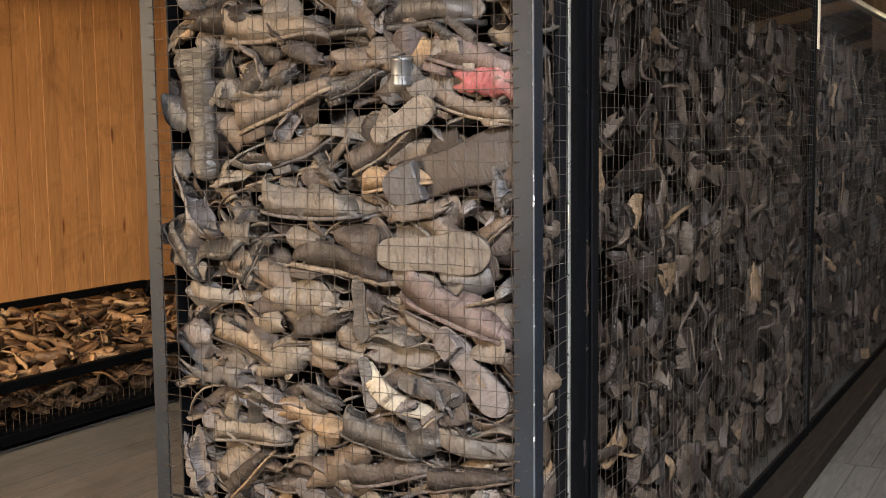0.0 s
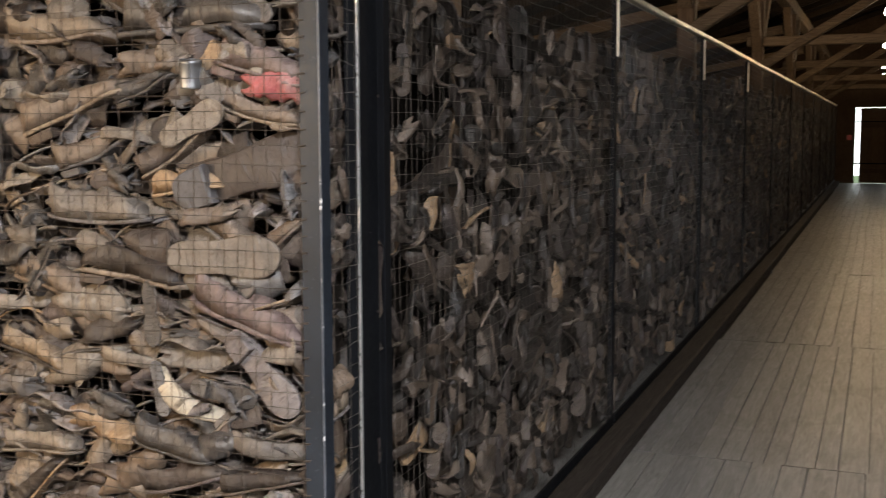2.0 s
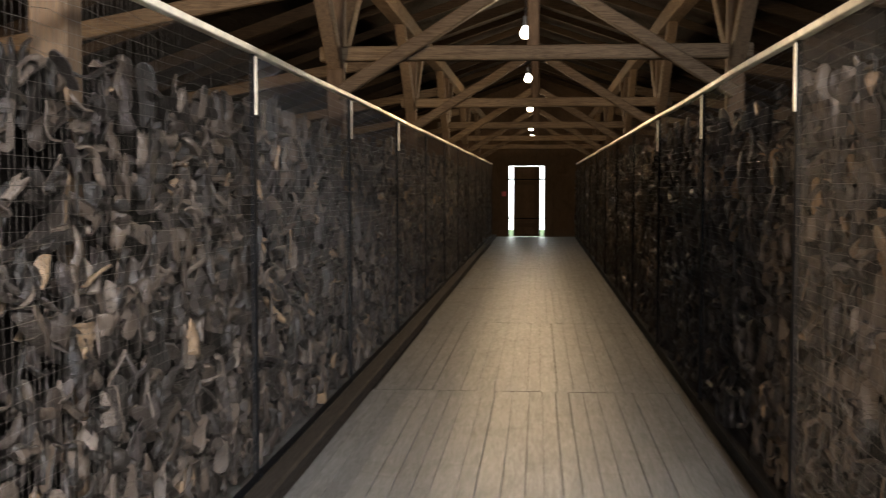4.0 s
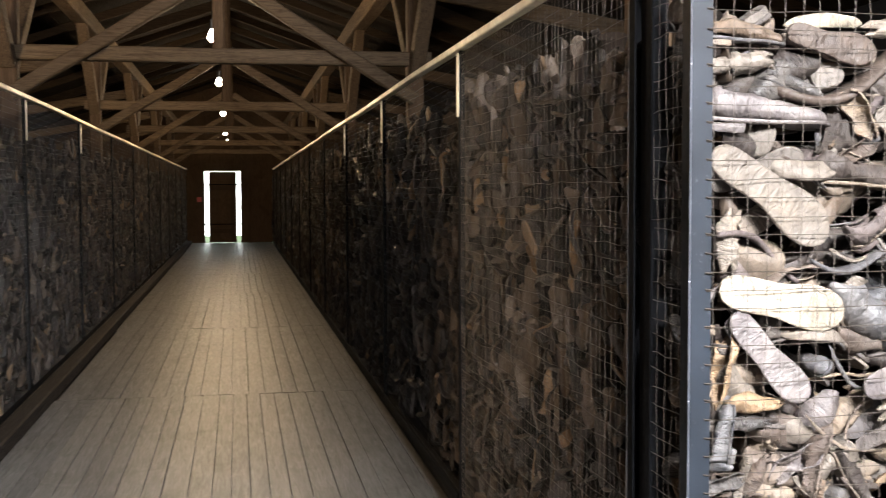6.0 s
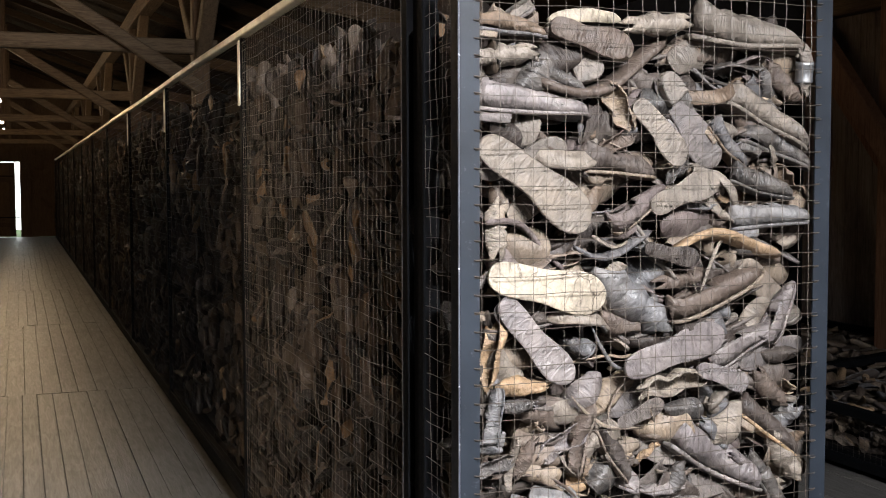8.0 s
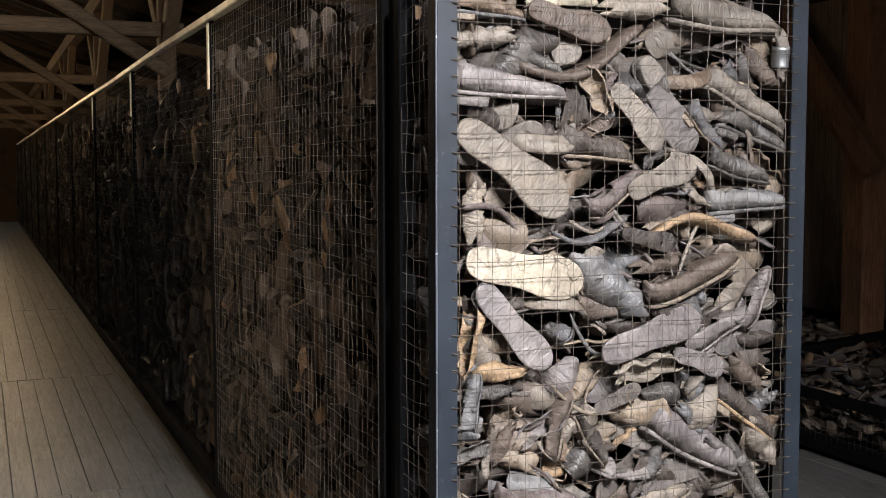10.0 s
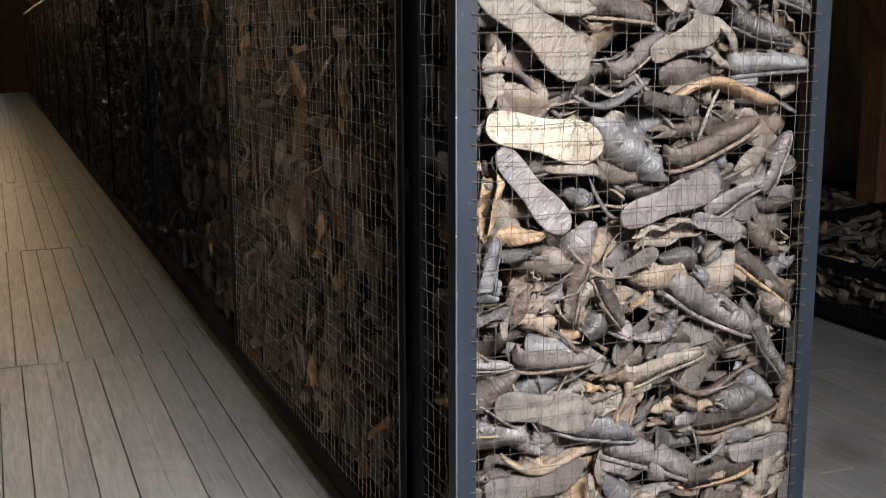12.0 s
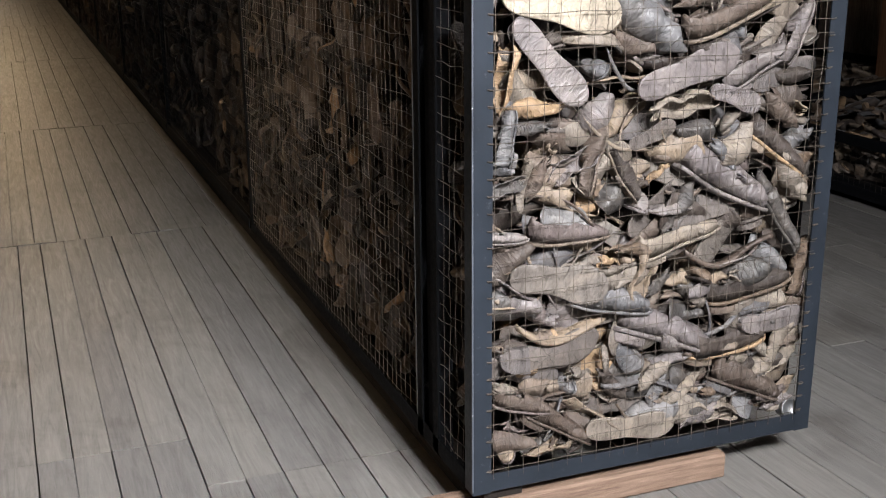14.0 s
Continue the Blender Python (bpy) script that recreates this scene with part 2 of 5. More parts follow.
M_WIRE = steel("rusty_wire", (0.05, 0.041, 0.034), 0.3, 0.38, chip=(0.11, 0.075, 0.052), chips=0.6, gloss=0.2)
# aisle wires: colour brightened east for missing light, darkened far against pale haze
M_WIRE_N = steel("bare_wire_near", (0.06, 0.051, 0.042), 0.3, 0.36, chip=(0.15, 0.12, 0.09), chips=0.5, gloss=0.35)
M_WIRE_E = steel("wire_brightened_in_shade", (0.085, 0.071, 0.058), 0.3, 0.34, chip=(0.18, 0.145, 0.11), chips=0.5, gloss=0.4)
M_WIRE_A = steel("wire_darkened_far", (0.035, 0.031, 0.028), 0.5, 0.34, chip=(0.14, 0.115, 0.09), chips=0.5, gloss=0.3)
M_FLOOR = wood("grey_floor_board", (0.083, 0.080, 0.076), (0.128, 0.124, 0.118), "y", 0.42, 0.8, grime=0.8, vary=0.6, gloss=0.5, streak=0.45)
M_FLOOR_I = wood("grey_floor_boards_far", (0.083, 0.080, 0.076), (0.128, 0.124, 0.118), "y", 0.42, 0.8, grime=0.8, vary=0.6, random_by="island", gloss=0.5, streak=0.45)
M_SUB = wood("floor_underside", (0.02, 0.017, 0.014), (0.04, 0.034, 0.028), "x")
M_PINE = wood("orange_pine", (0.42, 0.19, 0.066), (0.66, 0.335, 0.135), "z", 0.5, 0.5, knots=True, grime=0.7, vary=0.6, gloss=0.3, streak=0.4)
M_GREYW = wood("weathered_wall_board", (0.085, 0.062, 0.05), (0.22, 0.18, 0.15), "z", 0.8, 0.9, grime=0.7)
M_TIMBER_Z = wood("old_timber_post", (0.045, 0.029, 0.018), (0.12, 0.082, 0.053), "z", 0.75, grime=0.5)
M_TIMBER_X = wood("old_timber_tie", (0.055, 0.038, 0.025), (0.15, 0.112, 0.074), "x", 0.75, grime=0.5)
M_TIMBER_Y = wood("old_timber_purlin", (0.055, 0.038, 0.025), (0.15, 0.11, 0.073), "y", 0.75, grime=0.5)
# roof boards and rafters near-black: the roof's shade is put in their colour
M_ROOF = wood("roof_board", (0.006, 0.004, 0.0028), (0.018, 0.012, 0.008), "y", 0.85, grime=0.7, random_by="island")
M_RAFTER = wood("shade_dark_rafter", (0.014, 0.0095, 0.0065), (0.042, 0.029, 0.019), "x", 0.8, grime=0.6)
M_GABLE = wood("gable_board", (0.045, 0.028, 0.017), (0.10, 0.064, 0.038), "z", 0.75, grime=0.5)
M_POST = wood("reddish_timber", (0.085, 0.04, 0.024), (0.23, 0.125, 0.08), "z", 0.7, grime=0.6)
M_KERB = wood("dark_sill", (0.009, 0.0075, 0.0065), (0.024, 0.0195, 0.0165), "y", 0.7)
M_BLOCK = wood("reddish_block", (0.07, 0.047, 0.036), (0.15, 0.108, 0.085), "x", 0.75)


def glowing(name, colour, strength):
    m, t, b = nodes_of(name)
    b.inputs["Base Color"].default_value = (*colour, 1)
    b.inputs["Emission Color"].default_value = (*colour, 1)
    b.inputs["Emission Strength"].default_value = strength
    return m


def plain(name, colour, rough=0.5, metallic=0.0):
    m, t, b = nodes_of(name)
    n = noise_node(t, 30, 4, 0.6, position(t))
    r = ramp_node(t, n.outputs[0], [(0.3, tuple(v * 0.8 for v in colour)), (0.7, tuple(min(1, v * 1.2) for v in colour))])
    link(t, r.outputs[0], b.inputs["Base Color"])
    b.inputs["Roughness"].default_value, b.inputs["Metallic"].default_value = rough, metallic
    return m


M_BULB = glowing("lit_bulb", (1.0, 0.92, 0.78), 60)
M_SOCKET = plain("dark_bakelite", (0.02, 0.018, 0.016), 0.4)
M_REDBOX = plain("red_enamel", (0.5, 0.04, 0.03), 0.4)
M_OUT = glowing("bright_distance", (0.95, 1.0, 0.97), 2.2)
M_GRASS = plain("meadow", (0.10, 0.16, 0.05), 0.9)

# ---- building helpers ----
def mesh_of(name, verts, faces, mat, smooth=False):
    me = bpy.data.meshes.new(name)
    me.from_pydata([tuple(v) for v in verts], [], [tuple(f) for f in faces])
    me.materials.append(mat)
    if smooth:
        me.polygons.foreach_set("use_smooth", [True] * len(me.polygons))
    me.update()
    return me


def part(name, me, parent=None, label=""):
    """One mesh object, under its thing if one is given."""
    ob = new(name, me)
    ob.parent = parent
    if label:
        ob["label"] = label
    return ob


def empty(name, place=(0, 0, 0)):
    ob = new(name)
    ob.location = place
    ob.empty_display_size = 0.05
    return ob


def bar(p, q, w, h, ch=0.004, up=(0, 0, 1), cuts=1, wob=0.0):
    """A bar of w across and h high from p to q, with chamfered long edges: verts, faces."""
    p, q = Vector(p), Vector(q)
    d = (q - p).normalized()
    u = Vector(up)
    if abs(d.dot(u)) > 0.98:
        u = Vector((0, 1, 0))
    s = d.cross(u).normalized()
    u = s.cross(d).normalized()
    a, b = w / 2, h / 2
    ring = [(-a + ch, -b), (a - ch, -b), (a, -b + ch), (a, b - ch), (a - ch, b), (-a + ch, b), (-a, b - ch), (-a, -b + ch)]
    verts, faces = [], []
    for k in range(cuts + 1):
        c = p.lerp(q, k / cuts)
        if wob and 0 < k < cuts:
            c = c + s * random.uniform(-wob, wob) + u * random.uniform(-wob, wob)
        verts += [c + s * x + u * y for x, y in ring]
    for k in range(cuts):
        i, j = 8 * k, 8 * (k + 1)
        faces += [(i + n, i + (n + 1) % 8, j + (n + 1) % 8, j + n) for n in range(8)]
    faces += [tuple(range(7, -1, -1)), tuple(range(8 * cuts, 8 * cuts + 8))]
    return verts, faces


def angle_bar(p, q, leg_a, leg_b, w=0.05, th=0.005):
    """An L-section steel bar from p to q; leg_a and leg_b are the ways its two legs go."""
    p, q, a, b = Vector(p), Vector(q), Vector(leg_a), Vector(leg_b)
    ring = [a * 0.003, a * w, a * w + b * th, a * th + b * th, a * th + b * w, b * w, b * 0.003]
    verts = [p + r for r in ring] + [q + r for r in ring]
    faces = [(n, (n + 1) % 7, 7 + (n + 1) % 7, 7 + n) for n in range(7)]
    faces += [(0, 1, 2, 3), (6, 0, 3), (6, 3, 4, 5), (7, 10, 9, 8), (13, 10, 7), (13, 12, 11, 10)]
    return verts, faces


def tube(points, r, sides=4):
    pts = [Vector(p) for p in points]
    verts, faces = [], []
    for k, p in enumerate(pts):
        d = (pts[min(k + 1, len(pts) - 1)] - pts[max(k - 1, 0)]).normalized()
        s = d.cross(Vector((0.31, 0.2, 0.93)) if abs(d.z) < 0.9 else Vector((0.9, 0.3, 0.1))).normalized()
        u = s.cross(d)
        verts += [p + (s * math.cos(2 * math.pi * n / sides) + u * math.sin(2 * math.pi * n / sides)) * r for n in range(sides)]
    for k in range(len(pts) - 1):
        i, j = sides * k, sides * (k + 1)
        faces += [(i + n, i + (n + 1) % sides, j + (n + 1) % sides, j + n) for n in range(sides)]
    return verts, faces


def joined(pieces):
    verts, faces = [], []
    for v, f in pieces:
        o = len(verts)
        verts += list(v)
        faces += [tuple(i + o for i in g) for g in f]
    return verts, faces


# ---- floor ----
floor = part("floor", mesh_of("floor", *bar((X_MID, Y_BACK - 0.2, -0.055), (X_MID, Y_END + 0.2, -0.055), XE - XW + 0.4, 0.05), M_SUB))
tagged(floor, "grey worn timber floor of long boards", "floor", kind="structure")

# ---- long walls, gables and roof ----
def plank_wall(name, x, y0, y1, z1, mat, inward, label, gaps=()):
    """A boarded wall along y at x; its boards are parts on a dark backing. gaps: (y0, y1, z0, z1) windows."""
    cuts = sorted({y0, y1, *[g for q in gaps for g in q[:2]]})
    pieces = []
    for a, b in zip(cuts, cuts[1:]):
        hole = [g for g in gaps if g[0] <= a and b <= g[1]]
        spans = [(0, hole[0][2]), (hole[0][3], z1)] if hole else [(0, z1)]
        for lo, hi in spans:
            pieces.append(bar((x - inward * 0.06, a, (lo + hi) / 2), (x - inward * 0.06, b, (lo + hi) / 2), 0.08, hi - lo, 0.001))
    wall = part(name, mesh_of(name, *joined(pieces), M_SUB))
    return tagged(wall, label, "wall", kind="structure")


wall_west = plank_wall("wall_west", XW, Y_BACK, Y_END, EAVE, M_PINE, 1, "orange pine vertical board wall with knots")
wall_east = plank_wall("wall_east", XE, Y_BACK, Y_END, EAVE, M_GREYW, -1, "weathered grey vertical board wall")


def gable(name, y, inward, holes, label):
    """A gable wall with openings (x0, x1, bottom, top)."""
    yy = y - inward * 0.05
    xs = sorted({XW - 0.1, XE + 0.1, *[v for h in holes for v in h[:2]]})
    pieces = []
    for a, b in zip(xs, xs[1:]):
        hole = [h for h in holes if h[0] <= a and b <= h[1]]
        for lo, hi in ([(0, hole[0][2]), (hole[0][3], 2.8)] if hole else [(0, 2.8)]):
            if hi > lo:
                pieces.append(bar((a, yy, (lo + hi) / 2), (b, yy, (lo + hi) / 2), 0.1, hi - lo, 0.001))
    # added opening for the high fill lamp
    if inward > 0:
        xs, zs = [XW - 0.1, 0.7, 2.2, XE + 0.1], [3.05, 3.85]
        right_slope = (RIDGE + 0.1 - 2.8) / (XE + 0.1 - X_MID)
        left = [(xs[0], 2.8), (xs[1], 2.8), (xs[1], 2.8 + right_slope * (xs[3] - xs[1])), (X_MID, RIDGE + 0.1)]
        right = [(xs[3], 2.8), (xs[2], 2.8), (xs[2], 2.8 + right_slope * (xs[3] - xs[2]))]
        head = [(xs[1], zs[1]), (xs[2], zs[1]), (xs[2], right[2][1]), (xs[1], left[2][1])]
        for ring in (left, right, head):
            m = len(ring)
            v = [(a, yy + d, b) for d in (-0.05, 0.05) for a, b in ring]
            pieces.append((v, [tuple(range(m)), tuple(range(2 * m - 1, m - 1, -1))] + [(k, (k + 1) % m, m + (k + 1) % m, m + k) for k in range(m)]))
        wall = part(name, mesh_of(name, *joined(pieces), M_GABLE))
        return tagged(wall, label, "wall", kind="structure")
    v = [(XW - 0.1, yy - 0.05, 2.8), (XE + 0.1, yy - 0.05, 2.8), (X_MID, yy - 0.05, RIDGE + 0.1),
         (XW - 0.1, yy + 0.05, 2.8), (XE + 0.1, yy + 0.05, 2.8), (X_MID, yy + 0.05, RIDGE + 0.1)]
    pieces.append((v, [(0, 1, 2), (5, 4, 3), (0, 3, 4, 1), (1, 4, 5, 2), (2, 5, 3, 0)]))
    wall = part(name, mesh_of(name, *joined(pieces), M_GABLE))
    return tagged(wall, label, "wall", kind="structure")


DOOR_X0, DOOR_X1, DOOR_Z = -0.572, 0.47, 2.1
wall_north = gable("wall_north", Y_END, -1, [(DOOR_X0, DOOR_X1, 0, DOOR_Z)], "brown boarded gable wall with a doorway")
wall_south = gable("wall_south", Y_BACK, 1, [(-4.5, -3.5, 1.45, 2.35), (3.7, 4.7, 1.45, 2.35)], "unseen brown boarded gable wall, three openings added for fill lamps")

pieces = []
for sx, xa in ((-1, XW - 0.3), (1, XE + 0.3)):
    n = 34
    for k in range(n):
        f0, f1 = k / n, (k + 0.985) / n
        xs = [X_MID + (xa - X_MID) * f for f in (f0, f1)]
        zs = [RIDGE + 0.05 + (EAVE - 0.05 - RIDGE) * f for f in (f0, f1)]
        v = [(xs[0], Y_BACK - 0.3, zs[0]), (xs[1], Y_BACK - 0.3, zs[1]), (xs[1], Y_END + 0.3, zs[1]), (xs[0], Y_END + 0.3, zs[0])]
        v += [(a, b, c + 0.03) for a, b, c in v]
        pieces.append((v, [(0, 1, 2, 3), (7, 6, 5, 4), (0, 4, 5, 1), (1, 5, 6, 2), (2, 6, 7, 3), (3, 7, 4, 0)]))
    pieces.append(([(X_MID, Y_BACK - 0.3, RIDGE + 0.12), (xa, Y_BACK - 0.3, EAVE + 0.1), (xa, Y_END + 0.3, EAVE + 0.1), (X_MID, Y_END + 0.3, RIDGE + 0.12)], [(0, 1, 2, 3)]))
tagged(part("ceiling", mesh_of("ceiling", *joined(pieces), M_ROOF)), "brown boarded underside of the pitched roof, darkened for shade", "ceiling", kind="structure")

# ---- ground outside ----
g = 60
tagged(part("ground", mesh_of("ground", [(-g, -g, -0.12), (g, -g, -0.12), (g, 95, -0.12), (-g, 95, -0.12)], [(0, 1, 2, 3)], M_GRASS)),
       "green meadow outside the far doorway", "ground", kind="structure")

tagged(part("backdrop", mesh_of("backdrop", [(-9, 41, -0.1), (9, 41, -0.1), (9, 41, 7), (-9, 41, 7)], [(0, 1, 2, 3)], M_OUT)),
       "bright hazy daylight beyond the far doorway", "backdrop", kind="structure")

# ---- roof trusses ----
COL_W, COL_E = -1.27, 1.77
TIE_Z = 2.52


def truss(y):
    t = empty("roof_truss", (0, y, 0))
    tagged(t, "old hewn timber roof truss with king post and struts", "truss", "roof trusses")

    def add(name, p, q, w, h, mat, label=""):
        part(name, mesh_of(name, *bar(p, q, w, h, 0.012, cuts=6, wob=0.004), mat), t, label)
    add("tie_beam", (COL_W - 0.12, 0, TIE_Z), (COL_E + 0.12, 0, TIE_Z), 0.12, 0.11, M_TIMBER_X)
    add("king_post", (X_MID, 0.01, TIE_Z - 0.055), (X_MID, 0.01, RIDGE - 0.1), 0.09, 0.10, M_TIMBER_Z)
    for s, c in ((-1, COL_W), (1, COL_E)):
        add("column", (c, 0.01, 0.0), (c, 0.01, 3.45), 0.13, 0.13, M_TIMBER_Z)
        add("strut", (c - s * 0.02, -0.12, 2.2), (X_MID + s * 0.08, -0.12, 3.08), 0.1, 0.1, M_TIMBER_X)
        slope = (RIDGE - EAVE) / (XE - X_MID)
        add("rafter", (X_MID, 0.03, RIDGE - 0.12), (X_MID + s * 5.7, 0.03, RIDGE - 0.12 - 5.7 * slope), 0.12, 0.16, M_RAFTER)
        add("collar", (c + s * 0.15, 0.15, 3.1), (c + s * 4.3, 0.15, 2.35), 0.1, 0.14, M_TIMBER_X)
    return t


TRUSS_Y = [3.5 + 5.1 * k for k in range(6)]
for y in TRUSS_Y:
    truss(y)
for s, c in ((-1, COL_W), (1, COL_E)):
    pu = part("purlin", mesh_of("purlin", *bar((c, Y_BACK, 3.4), (c, Y_END, 3.4), 0.16, 0.18, 0.012, cuts=24, wob=0.006), M_TIMBER_Y))
    tagged(pu, "long hewn timber purlin resting on the columns", "beam", "purlins")
    for y in TRUSS_Y:
        for d in (-1, 1):
            br = part("knee_brace", mesh_of("knee_brace", *bar((c, y + d * 0.06, 2.45), (c, y + d * 1.15, 3.36), 0.11, 0.13, 0.01), M_TIMBER_Y))
            tagged(br, "slanting timber knee brace under the purlin", "brace", "knee braces")
    for y in [3.5 + 5.1 * k + 1.7 * j for k in range(-1, 6) for j in (1, 2)]:
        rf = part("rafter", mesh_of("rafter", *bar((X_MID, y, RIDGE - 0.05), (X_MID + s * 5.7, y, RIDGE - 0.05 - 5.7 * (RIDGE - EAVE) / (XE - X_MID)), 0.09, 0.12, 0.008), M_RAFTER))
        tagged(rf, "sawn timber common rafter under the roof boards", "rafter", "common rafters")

# ---- far door ----
door = empty("door_1", ((DOOR_X0 + DOOR_X1) / 2, Y_END, 0))
tagged(door, "brown plank door standing inside a sunlit doorway", "door", kind="structure")
for k in range(5):
    x = -0.31 + k * 0.156
    part("plank", mesh_of("plank", *bar((x, -0.1, 0.02), (x, -0.1, 2.075), 0.1555, 0.035, 0.002), M_GABLE), door)
part("backing", mesh_of("backing", *bar((0.005, -0.075, 0.02), (0.005, -0.075, 2.075), 0.78, 0.01, 0.002), M_GABLE), door)
for z in (0.35, 1.6):
    part("ledge", mesh_of("ledge", *bar((-0.35, -0.14, z), (0.36, -0.14, z), 0.03, 0.12, 0.004), M_GABLE), door)
for z in (0.55, 1.7):
    part("hinge", mesh_of("hinge", *bar((-0.53, -0.12, z), (0.53, -0.12, z), 0.012, 0.03, 0.002), M_BLACK), door, "black iron strap hinge")
part("plank", mesh_of("door_trim", *bar((0.77, -0.14, 0.0), (0.77, -0.14, 2.05), 0.1, 0.03, 0.004), M_GABLE), door)
box = part("alarm_box", mesh_of("alarm_box", *bar((-0.72, Y_END - 0.03, 1.2), (-0.72, Y_END - 0.03, 1.34), 0.12, 0.06, 0.01), M_REDBOX))
tagged(box, "small red enamelled alarm box on the gable wall", "alarm box")

# ---- hanging lamps ----
def hanging_lamp(x, y, z, power):
    h = empty("hanging_lamp", (x, y, z))
    tagged(h, "bare lit bulb hanging on a cable under the roof", "lamp", "hanging lamps")
    part("cable", mesh_of("cable", *tube([(0, 0, 0.1), (0.01, 0, 0.5), (0, 0, RIDGE - z + 0.07)], 0.006, 5), M_SOCKET), h)
    part("socket", mesh_of("socket", *bar((0, 0, 0.05), (0, 0, 0.14), 0.05, 0.05, 0.014), M_SOCKET), h)
    rings, seg = [(0.014, 0.055), (0.024, 0.035), (0.044, 0.0), (0.049, -0.025), (0.038, -0.055), (0.012, -0.07)], 10
    v = [(r * math.cos(2 * math.pi * n / seg), r * math.sin(2 * math.pi * n / seg), q) for r, q in rings for n in range(seg)]
    f = [(k * seg + n, k * seg + (n + 1) % seg, (k + 1) * seg + (n + 1) % seg, (k + 1) * seg + n) for k in range(5) for n in range(seg)]
    part("bulb", mesh_of("bulb", v, f + [tuple(range(5 * seg, 6 * seg))], M_BULB, True), h, "glowing warm glass bulb")
    lamp("POINT", "bulb_light", Matrix.Translation((x, y, z - 0.14)), power, (1.0, 0.7, 0.4), shadow_soft_size=0.05)


LAMPS = [(0.165, 10.7, 2.97), (0.145, 15.7, 3.02), (0.135, 20.9, 2.95), (0.12, 26.0, 2.86), (0.12, 30.0, 2.82)]
for (x, y, z), power in zip(LAMPS, (75, 75, 75, 55, 18)):
    hanging_lamp(x, y, z, power)

# ---- shoes ----
def outline(s):
    return np.interp(s, [0, 0.012, 0.04, 0.1, 0.2, 0.32, 0.45, 0.56, 0.66, 0.76, 0.85, 0.92, 0.965, 0.99, 1],
                     [0.006, 0.014, 0.022, 0.029, 0.0315, 0.030, 0.029, 0.034, 0.040, 0.0425, 0.040, 0.032, 0.021, 0.010, 0.003])


def along(n):
    """Stations along a shoe, closer together at heel and toe."""
    s = np.linspace(0, 1, n)
    return s - 0.11 * np.sin(2 * math.pi * s)


def bend(v, L, curl, twist, side):
    """Curls, twists and bows a shoe along its length."""
    s = v[:, 0] / L
    v = v.copy()
    v[:, 2] += curl * (s + 0.05) ** 2 * 4
    v[:, 1] += side * s * s * 4
    a = twist * s
    c, n = np.cos(a), np.sin(a)
    y, z = v[:, 1].copy(), v[:, 2].copy()
    v[:, 1], v[:, 2] = c * y - n * z, n * y + c * z
    return v


def wobble(v, seed, amount, scale):
    """Soft dents: a few waves in chance directions."""
    rng = np.random.RandomState(seed + 500)
    out = v.copy()
    for k in range(7):
        way = rng.normal(size=3)
        way *= scale * rng.uniform(0.6, 2.2) / np.linalg.norm(way)
        push = rng.normal(size=3) * amount / (1 + 0.35 * k)
        out += np.sin(v @ way + rng.uniform(0, 6.3))[:, None] * push
    return out


def creases(v, seed, count, depth, width=0.006, lean=0.5, middle=0.0):
    """Sharp folds: narrow grooves pressed in across the length."""
    rng = np.random.RandomState(seed + 900)
    k = np.ones(len(v))
    lo, hi = v[:, 0].min(), v[:, 0].max()
    for _ in range(count):
        way = np.array([1.0, *rng.normal(0, lean, 2)])
        way /= np.linalg.norm(way)
        off = rng.uniform(lo * 0.8, hi * 0.8)
        d = (v @ way - off) / (width * rng.uniform(0.6, 1.6))
        k *= 1 - depth * rng.uniform(0.4, 1.0) * np.exp(-d * d)
    out = v.copy()
    out[:, 1] *= k
    out[:, 2] = middle + (out[:, 2] - middle) * k
    return out


def thicken(v, f, inner):
    """Closes an open skin with an inner skin and rims along its free edges."""
    n, count = len(v), {}
    for q in f:
        for a, b in zip(q, q[1:] + q[:1]):
            count[(min(a, b), max(a, b))] = count.get((min(a, b), max(a, b)), 0) + 1
    g = list(f) + [tuple(i + n for i in q[::-1]) for q in f]
    for q in f:
        for a, b in zip(q, q[1:] + q[:1]):
            if count[(min(a, b), max(a, b))] == 1:
                g.append((b, a, a + n, b + n))
    return np.concatenate([v, inner]), g


def centre_line(s):
    return 0.007 * np.sin(3.6 * s - 0.6)


